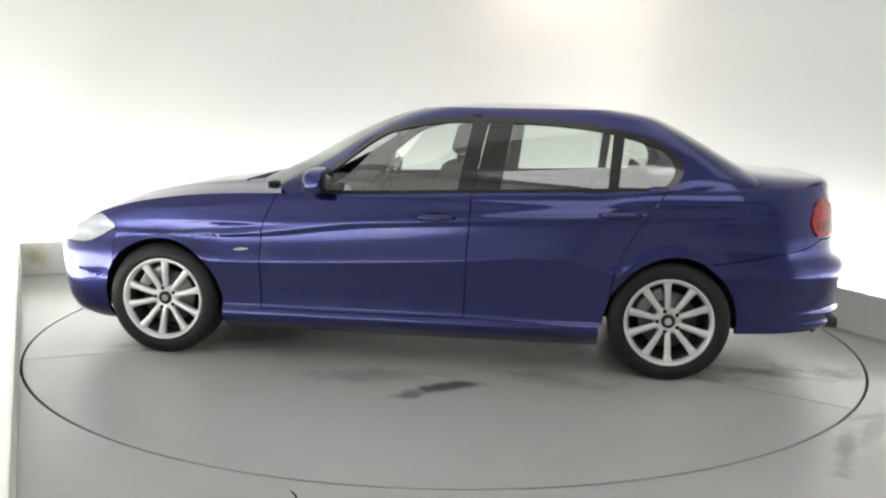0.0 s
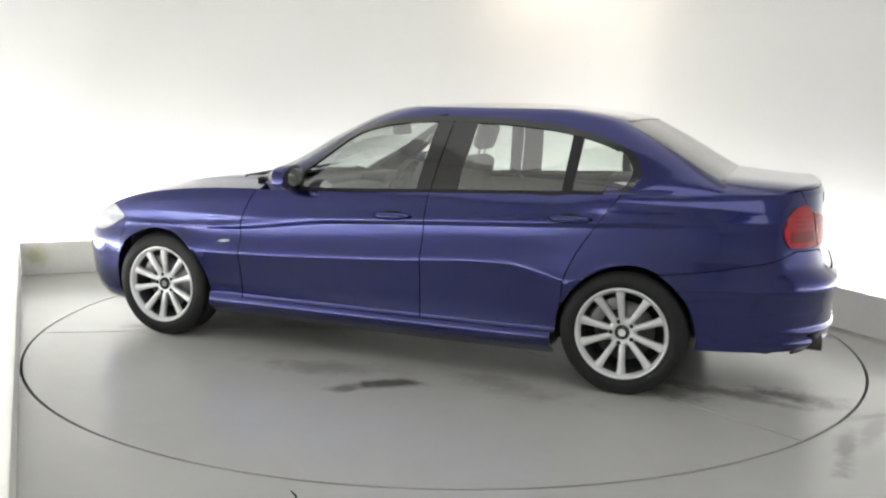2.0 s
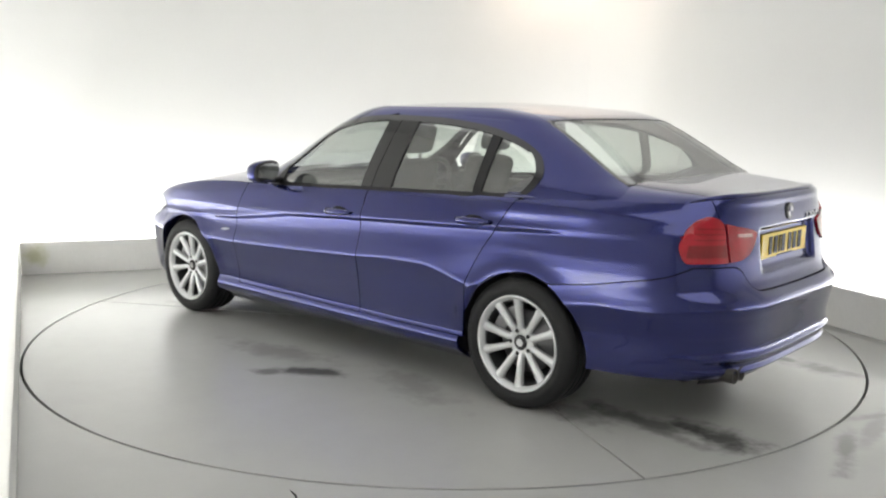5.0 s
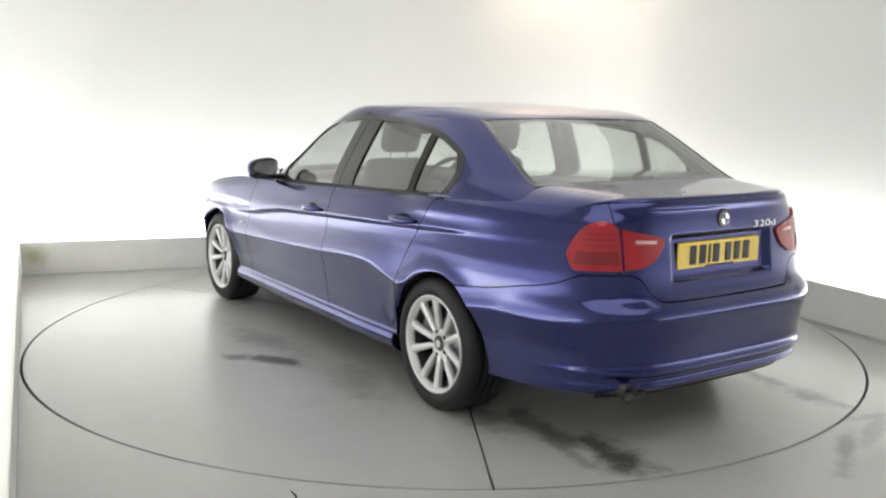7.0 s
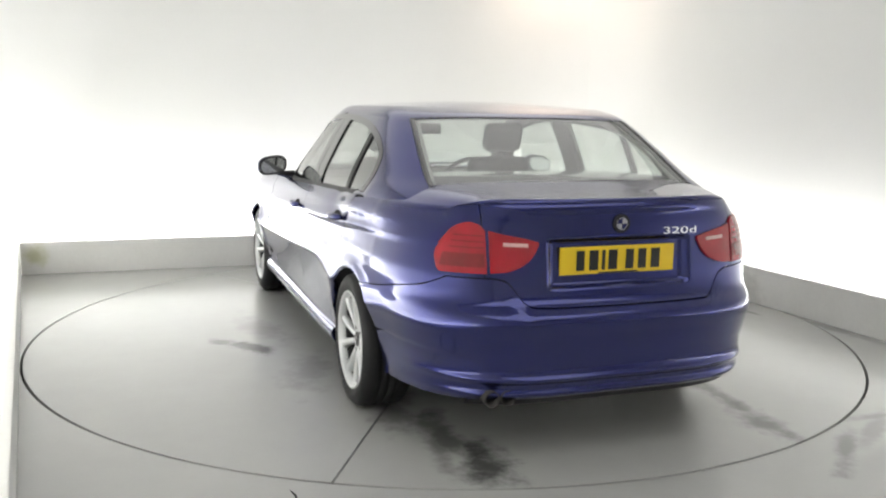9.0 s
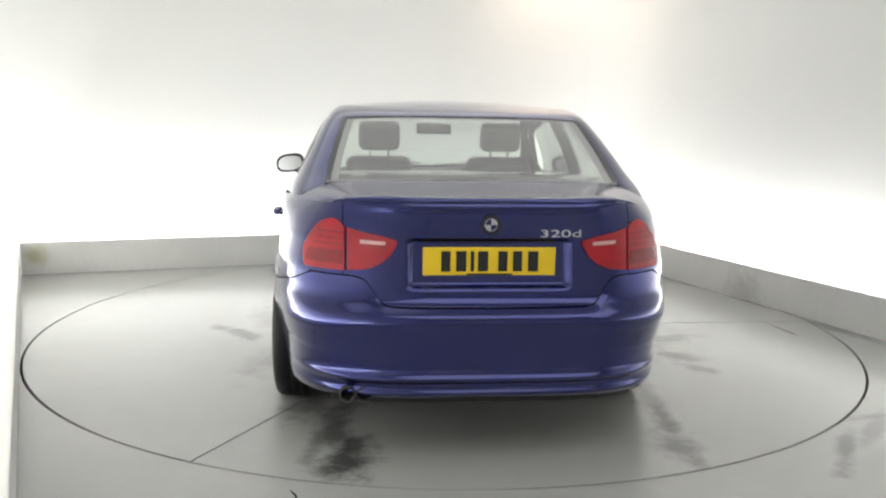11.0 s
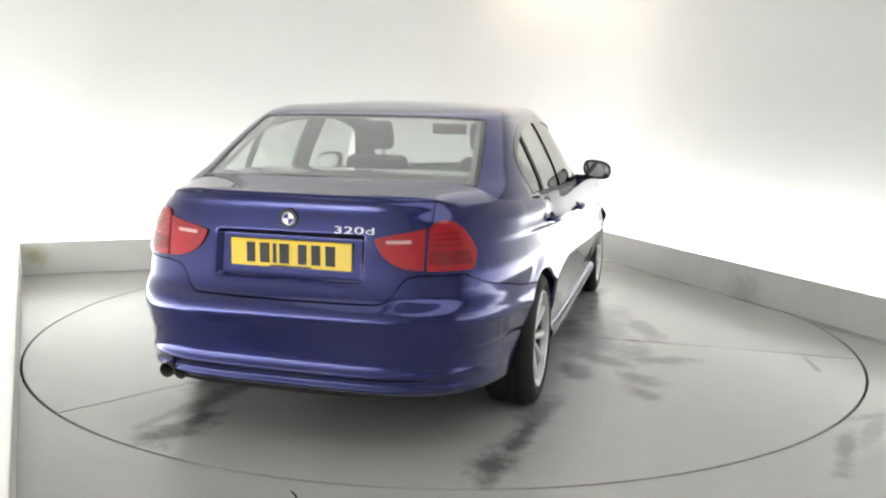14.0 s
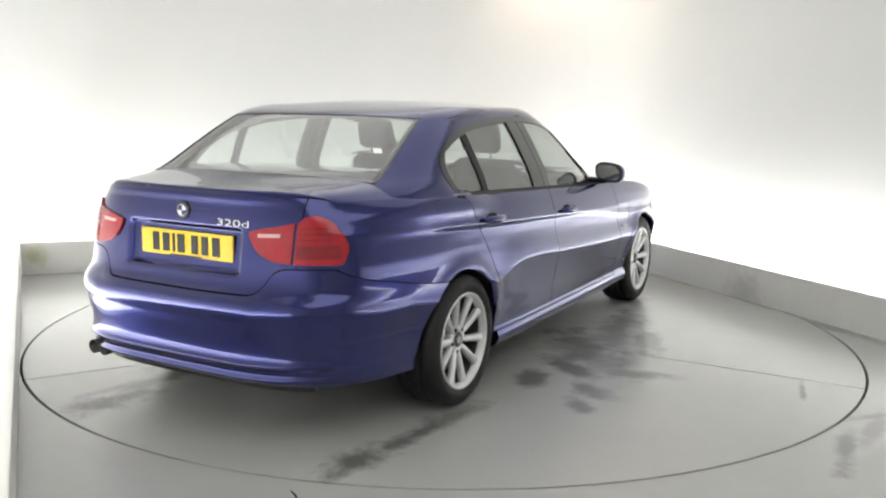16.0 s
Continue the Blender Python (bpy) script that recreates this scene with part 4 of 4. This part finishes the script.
# dark inner body behind the panels, and wheel housings
bm = bmesh.new()
box(bm, (-1.00, -0.80, 0.16), (1.00, 0.80, 0.80), 0.03)
box(bm, (-2.16, -0.56, 0.24), (-1.0, 0.56, 0.94), 0.05)
box(bm, (1.0, -0.56, 0.17), (1.92, 0.56, 0.66), 0.05)
box(bm, (1.0, -0.70, 0.66), (1.55, 0.70, 0.78), 0.04)
box(bm, (-1.95, -0.66, 0.68), (-1.0, 0.66, 0.94), 0.05)
part("underbody", bm, DARK, car, "black underbody")
for ax in (AXLE, -AXLE):
    for s in (1, -1):
        bm = bmesh.new()
        n = 28
        r = [[bm.verts.new((ax + rr * math.cos(a), s * (y or flank(ax + rr * math.cos(a), max(0.35, HUB_Z + rr * math.sin(a))).y - 0.018 - (0.022 + 0.07 * max(0.0, math.cos(a)) if ax > 0 else 0.0)), HUB_Z + rr * math.sin(a))) for a in [math.pi * (0.0 + 1.0 * k / n) for k in range(n + 1)]] for rr, y in ((ARCH_R + 0.004, 0), (ARCH_R + 0.012, 0.56))]
        for k in range(n):
            bm.faces.new((r[0][k], r[0][k + 1], r[1][k + 1], r[1][k]))
        part("wheel_housing", smooth(bm, 60), DARK, car, "dark wheel housing")

# bumper details
def diffuser(u, v):
    s = 1 if u < 0.5 else -1
    k = 2 * u if u < 0.5 else 2 - 2 * u
    z = lerp(0.235, 0.275, v)
    p = round_end(lerp(0.55, 1.0, k), 0.27)
    return Vector((p.x + 0.05 - 0.03 * v, p.y * s, z))
part("bumper_skirt", sheet(diffuser, 40, 4, fold=0.01), BLACK_PLASTIC, car, "black lower bumper skirt")
bm = bmesh.new()
for y in (0.552, 0.486):
    lathe(bm, [(0.029, 0.26), (0.032, 0.0), (0.028, 0.0), (0.026, 0.2)], 20, Matrix.Translation((-2.298, y, 0.284)) @ Matrix.Rotation(radians(-90), 4, "Z") @ Matrix.Rotation(radians(0), 4, "X"))
part("exhaust_pipe", smooth(bm, 40), surface("sooty_steel", (0.06, 0.056, 0.052), 0.45, 0.7, 0.3, 20, 120), car, "twin sooty steel tailpipes")
bm = bmesh.new()
box(bm, (-2.10, -0.25, 0.20), (-1.75, 0.58, 0.34), 0.05)
part("silencer", smooth(bm), DARK, car, "dark silencer box")

# number plate: yellow, with plain dark bars
plate = part("number_plate", box(bmesh.new(), (-2.254, -0.262, 0.748), (-2.244, 0.262, 0.860), 0.004), PLATE_YELLOW, lid, "yellow rear number plate with dark bars")
for i, (ya, wd) in enumerate(((0.172, 0.036), (0.112, 0.040), (0.068, 0.014), (0.026, 0.040), (-0.052, 0.036), (-0.110, 0.036), (-0.172, 0.040))):
    part("plate_bar", box(bmesh.new(), (-2.258, ya - wd / 2, 0.765), (-2.2535, ya + wd / 2, 0.845), 0.001, 1), INK, plate)
part("plate_bar", box(bmesh.new(), (-2.258, -0.09, 0.7505), (-2.2535, 0.09, 0.7565), 0.0005, 1), INK, plate)

# round badge and model lettering
def lid_x(y, z):
    return round_end(phi_y(abs(y), z), z).x
turn_back = Matrix.Rotation(radians(90), 4, "Z")
m = Matrix.Translation((lid_x(0, 0.950) - 0.001, 0, 0.950)) @ turn_back
badge = part("badge", smooth(lathe(disc_fill(bmesh.new(), 0.037, 0.006, 32, m), [(0.037, 0.006), (0.039, 0.003), (0.039, -0.01)], 32, m)), BLACK_GLOSS, lid, "round badge with a black rim")
part("badge_disc", disc_fill(bmesh.new(), 0.025, 0.0075, 28, m), CHROME, badge, "silver badge centre")
bm = bmesh.new()
for a0 in (0, 2):
    c = bm.verts.new(m @ Vector((0, 0.0090, 0)))
    rim = [bm.verts.new(m @ Vector((0.022 * math.cos(a), 0.0090, 0.022 * math.sin(a)))) for a in [math.pi / 2 * (a0 + k / 8) for k in range(9)]]
    for k in range(8):
        bm.faces.new((c, rim[k], rim[k + 1]))
part("badge_fields", bm, PAINT, badge, "blue badge fields")
txt = bpy.data.curves.new("lettering", "FONT")
txt.body, txt.size, txt.extrude, txt.align_x = "320d", 0.040, 0.003, "LEFT"
txt_ob = bpy.data.objects.new("lettering", txt)
scene.collection.objects.link(txt_ob)
bpy.context.view_layer.update()
me = bpy.data.meshes.new_from_object(txt_ob.evaluated_get(bpy.context.evaluated_depsgraph_get()))
bpy.data.objects.remove(txt_ob)
mt = Matrix(((0, 0, -1, -2.262), (-2.15, 0, 0, -0.190), (0, 1, 0, 0.903), (0, 0, 0, 1)))
for v in me.vertices:
    p = mt @ v.co
    v.co = Vector((lid_x(p.y, p.z) - (p.x + 2.262) * -1 - 0.003, p.y, p.z))
me.materials.clear()
me.materials.append(CHROME)
ob = new("lettering", me)
ob.parent = lid
ob["label"] = "chrome model lettering 320d"

# ---------------------------------------------------------------- wheels
tyre_profile = [(0.212, -0.085), (0.222, -0.108), (0.255, -0.116), (0.290, -0.112), (0.306, -0.098), (0.312, -0.08), (0.3125, -0.045), (0.308, -0.043), (0.308, -0.036), (0.3125, -0.034), (0.3125, -0.004), (0.308, -0.002), (0.308, 0.002), (0.3125, 0.004),
                (0.3125, 0.034), (0.308, 0.036), (0.308, 0.043), (0.3125, 0.045), (0.312, 0.08), (0.306, 0.098), (0.290, 0.112), (0.268, 0.1175), (0.262, 0.119), (0.254, 0.1175), (0.240, 0.114), (0.2305, 0.108), (0.227, 0.095), (0.202, 0.085)]
rim_profile = [(0.203, 0.080), (0.208, 0.096), (0.214, 0.106), (0.219, 0.112), (0.225, 0.115), (0.230, 0.113), (0.231, 0.106)]
BOLT_A = [radians(72 * k) for k in range(5)]


# barrel alloy with the shade between the spokes put into its near-black colour
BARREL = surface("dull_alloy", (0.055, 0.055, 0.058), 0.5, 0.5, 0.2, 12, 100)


def spoke_mesh():
    """One straight spoke, rounded on top, from the hub to the rim (along +x)."""
    bm = bmesh.new()
    rows = []
    for t in np.linspace(0, 1, 9):
        r = lerp(0.048, 0.218, t)
        w = lerp(0.0135, 0.0205, t) if t < 0.85 else lerp(0.0205, 0.029, (t - 0.85) / 0.15)
        y = lerp(0.072, 0.098, t ** 0.7)
        row = []
        for q, h in ((-1, -0.024), (-1, -0.007), (-0.72, 0.0), (0, 0.004), (0.72, 0.0), (1, -0.007), (1, -0.024)):
            row.append(bm.verts.new((r, y + h, q * w)))
        rows.append(row)
    for a, b in zip(rows, rows[1:]):
        for k in range(6):
            bm.faces.new((a[k], b[k], b[k + 1], a[k + 1]))
    bm.faces.new(rows[0])
    bm.faces.new(rows[-1][::-1])
    bmesh.ops.recalc_face_normals(bm, faces=bm.faces)
    return smooth(bm, 50)


def make_wheel():
    """A wheel under the car, outer face towards +y, at its own origin."""
    top = part("wheel", smooth(lathe(bmesh.new(), tyre_profile, 72), 30), RUBBER, car, "black tyre on a silver ten-spoke alloy wheel")
    rim = part("rim", smooth(lathe(bmesh.new(), rim_profile, 72), 40), ALLOY, top, "silver alloy rim")
    part("rim_barrel", smooth(lathe(bmesh.new(), [(0.197, -0.10), (0.197, 0.05), (0.203, 0.080)], 60), 40), BARREL, rim, "dull alloy barrel, coloured dark for shade")
    first = None
    for k in range(10):
        ob = part("spoke", spoke_mesh(), ALLOY, rim) if first is None else new("spoke", first.data)
        first = first or ob
        ob.parent = rim
        ob.rotation_euler = (0, radians(36 * k + 18 + (1.5 if k % 2 else -1.5)), 0)
    bm = lathe(bmesh.new(), [(0.074, 0.03), (0.074, 0.066), (0.066, 0.073), (0.040, 0.076), (0.037, 0.072)], 40)
    part("hub", smooth(bm, 50), ALLOY, rim)
    bm = disc_fill(lathe(bmesh.new(), [(0.036, 0.068), (0.036, 0.077), (0.033, 0.079)], 32), 0.033, 0.079, 32)
    part("hub_cap", smooth(bm), BLACK_GLOSS, rim, "dark round hub cap")
    bm = disc_fill(bmesh.new(), 0.019, 0.0805, 20)
    part("hub_emblem", bm, CHROME, rim, "pale hub emblem")
    for a in BOLT_A:
        mm = Matrix.Translation((0.056 * math.cos(a), 0, 0.056 * math.sin(a)))
        part("wheel_bolt", smooth(disc_fill(lathe(bmesh.new(), [(0.0105, 0.06), (0.0105, 0.0765)], 12, mm), 0.0105, 0.0765, 12, mm)), BLACK_PLASTIC, rim, "dark bolt hole")
    bm = lathe(bmesh.new(), [(0.05, 0.0), (0.148, 0.0), (0.150, 0.004), (0.150, 0.02), (0.148, 0.024), (0.078, 0.024), (0.075, 0.045), (0.05, 0.05)], 48)
    part("brake_disc", smooth(bm, 40), STEEL, top, "grey steel brake disc")
    bm = bmesh.new()
    rows = []
    for k in range(9):
        a = radians(15 + 8 * k)
        rows.append([bm.verts.new((r * math.cos(a), y, r * math.sin(a))) for r, y in ((0.115, -0.02), (0.115, 0.050), (0.130, 0.058), (0.175, 0.058), (0.187, 0.045), (0.187, -0.02))])
    for a, b in zip(rows, rows[1:]):
        for k in range(6):
            bm.faces.new((a[k], a[(k + 1) % 6], b[(k + 1) % 6], b[k]))
    bm.faces.new(rows[0])
    bm.faces.new(rows[-1][::-1])
    bmesh.ops.recalc_face_normals(bm, faces=bm.faces)
    smooth(bm, 40)
    part("brake_caliper", bm, STEEL, top, "grey brake caliper")
    bm = disc_fill(bmesh.new(), 0.198, -0.04, 48)
    part("brake_shield", bm, DARK, top, "dark brake shield")
    return top


def wheel_copy(src, m):
    made = {}
    for o in (src, *src.children_recursive):
        made[o] = o.copy()
        scene.collection.objects.link(made[o])
        made[o].parent = made.get(o.parent, o.parent)
    made[src].matrix_basis = m
    return made[src]


wheel = make_wheel()
WHEEL_Y = 0.778
wheel.matrix_basis = pose(AXLE, WHEEL_Y + 0.016, HUB_Z, 0, -4, 0)
wheel_copy(wheel, pose(-AXLE, WHEEL_Y, HUB_Z, 0, 3, 0))
wheel_copy(wheel, pose(AXLE, -WHEEL_Y - 0.016, HUB_Z, 0, 20, 180))
wheel_copy(wheel, pose(-AXLE, -WHEEL_Y, HUB_Z, 0, 11, 180))

# ---------------------------------------------------------------- inside the cabin
def head_liner(u, v):
    p = roof_f(u, v)
    return Vector((lerp(-0.5, p.x, 0.97), p.y * 0.97, p.z - 0.030))
part("headlining", sheet(head_liner, 24, 16, fold=0.0, centre=(-0.5, 0, 3.0)), TRIM_PALE, car, "pale grey headlining")
bm = bmesh.new()
box(bm, (-1.82, -0.62, 0.985), (-1.40, 0.62, 1.035), 0.02)
part("parcel_shelf", bm, TRIM_CLOTH, car, "dark parcel shelf")
bm = bmesh.new()
for x0, x1, z1 in ((0.42, 0.80, 0.90), (0.60, 1.02, 0.925)):
    box(bm, (x0, -0.72, 0.55), (x1, 0.72, z1), 0.06, 3)
part("dashboard", smooth(bm), DASH, car, "dark dashboard")
bm = bmesh.new()
box(bm, (0.42, -0.56, 0.88), (0.62, -0.20, 0.955), 0.035, 3)
part("instrument_hood", smooth(bm), DASH, car, "dark instrument hood")
bm = bmesh.new()
mw = Matrix.Translation((0.36, -0.37, 0.88)) @ Matrix.Rotation(radians(66), 4, "Y")
tube(bm, [mw @ Vector((0.185 * math.cos(a), 0.185 * math.sin(a), 0)) for a in [2 * math.pi * k / 32 for k in range(33)]], 0.016, 10, False)
tube(bm, [mw @ Vector((0, -0.18, 0)), mw @ Vector((0, 0.18, 0))], 0.022, 8)
tube(bm, [mw @ Vector((0, 0, 0)), mw @ Vector((0.17, 0, 0))], 0.022, 8)
bmesh.ops.create_uvsphere(bm, u_segments=16, v_segments=8, radius=0.07, matrix=mw @ Matrix.Diagonal((1, 1, 0.5, 1)))
part("steering_wheel", smooth(bm, 60), DASH, car, "black steering wheel")


def cushion(bm, lo, hi, m, bev=0.05):
    b2 = bmesh.new()
    box(b2, lo, hi, bev, 4)
    for v in b2.verts:
        v.co = m @ v.co
    me = bpy.data.meshes.new("tmp")
    b2.to_mesh(me)
    b2.free()
    bm.from_mesh(me)
    bpy.data.meshes.remove(me)
    return bm


for y in (0.37, -0.37):
    base = Matrix.Translation((0.20, y, 0.415))
    seat = part("front_seat", smooth(cushion(bmesh.new(), (-0.26, -0.25, 0.0), (0.28, 0.25, 0.16), base), 60), TRIM_CLOTH, car, "dark cloth front seat")
    lean = base @ Matrix.Translation((-0.22, 0, 0.10)) @ Matrix.Rotation(radians(-17), 4, "Y")
    bm = bmesh.new()
    cushion(bm, (-0.07, -0.24, 0.0), (0.07, 0.24, 0.40), lean, 0.05)
    cushion(bm, (-0.06, -0.20, 0.36), (0.06, 0.20, 0.60), lean, 0.05)
    part("backrest", smooth(bm, 60), TRIM_CLOTH, seat)
    bm = cushion(bmesh.new(), (-0.045, -0.125, 0.645), (0.045, 0.125, 0.825), lean, 0.042)
    part("headrest", smooth(bm, 60), TRIM_CLOTH, seat)
    for dy in (-0.055, 0.055):
        part("headrest_rod", tube(bmesh.new(), [lean @ Vector((0, dy, 0.58)), lean @ Vector((0, dy, 0.66))], 0.007, 8), CHROME, seat)
bm = bmesh.new()
cushion(bm, (-1.12, -0.64, 0.44), (-0.66, 0.64, 0.60), Matrix(), 0.05)
bench = part("rear_bench", smooth(bm, 60), TRIM_CLOTH, car, "dark cloth rear bench")
lean = Matrix.Translation((-1.13, 0, 0.52)) @ Matrix.Rotation(radians(-24), 4, "Y")
for y0, y1 in ((-0.63, -0.2), (-0.19, 0.19), (0.2, 0.63)):
    part("backrest", smooth(cushion(bmesh.new(), (-0.06, y0, 0.0), (0.06, y1, 0.50), lean, 0.045), 60), TRIM_CLOTH, bench)
for y in (-0.40, 0.40):
    part("headrest", smooth(cushion(bmesh.new(), (-0.045, y - 0.125, 0.495), (0.045, y + 0.125, 0.60), lean, 0.042), 60), TRIM_CLOTH, bench)
bm = cushion(bmesh.new(), (-0.012, -0.115, -0.035), (0.018, 0.115, 0.035), Matrix.Translation((0.20, 0, 1.255)) @ Matrix.Rotation(radians(10), 4, "Y"), 0.012)
part("inside_mirror", smooth(bm, 60), BLACK_PLASTIC, car, "black inside mirror")
for s in (1, -1):
    bm = box(bmesh.new(), (-1.0, s * 0.70 - 0.03, 0.45), (0.70, s * 0.70 + 0.03, 0.925), 0.02)
    part("door_card", bm, TRIM_CLOTH, car, "dark inner door trim")



def motions():
    turn = [(0, 172.34), (1, 165.52), (2, 158.68), (3, 151.85), (4, 145.04), (5, 138.15), (6, 131.23), (7, 124.30), (8, 117.33),
            (9, 110.28), (10, 103.25), (11, 96.20), (12, 89.13), (13, 82.07), (14, 75.06), (15, 68.10), (16, 61.21)]
    walk(turntable, [(t, pose(0, 0, 0, 0, 0, a)) for t, a in turn])
    walk(car, [(t, pose(0, 0, 0, 0, 0, a) @ pose(0.080, 0.063, 0)) for t, a in turn])


motions()
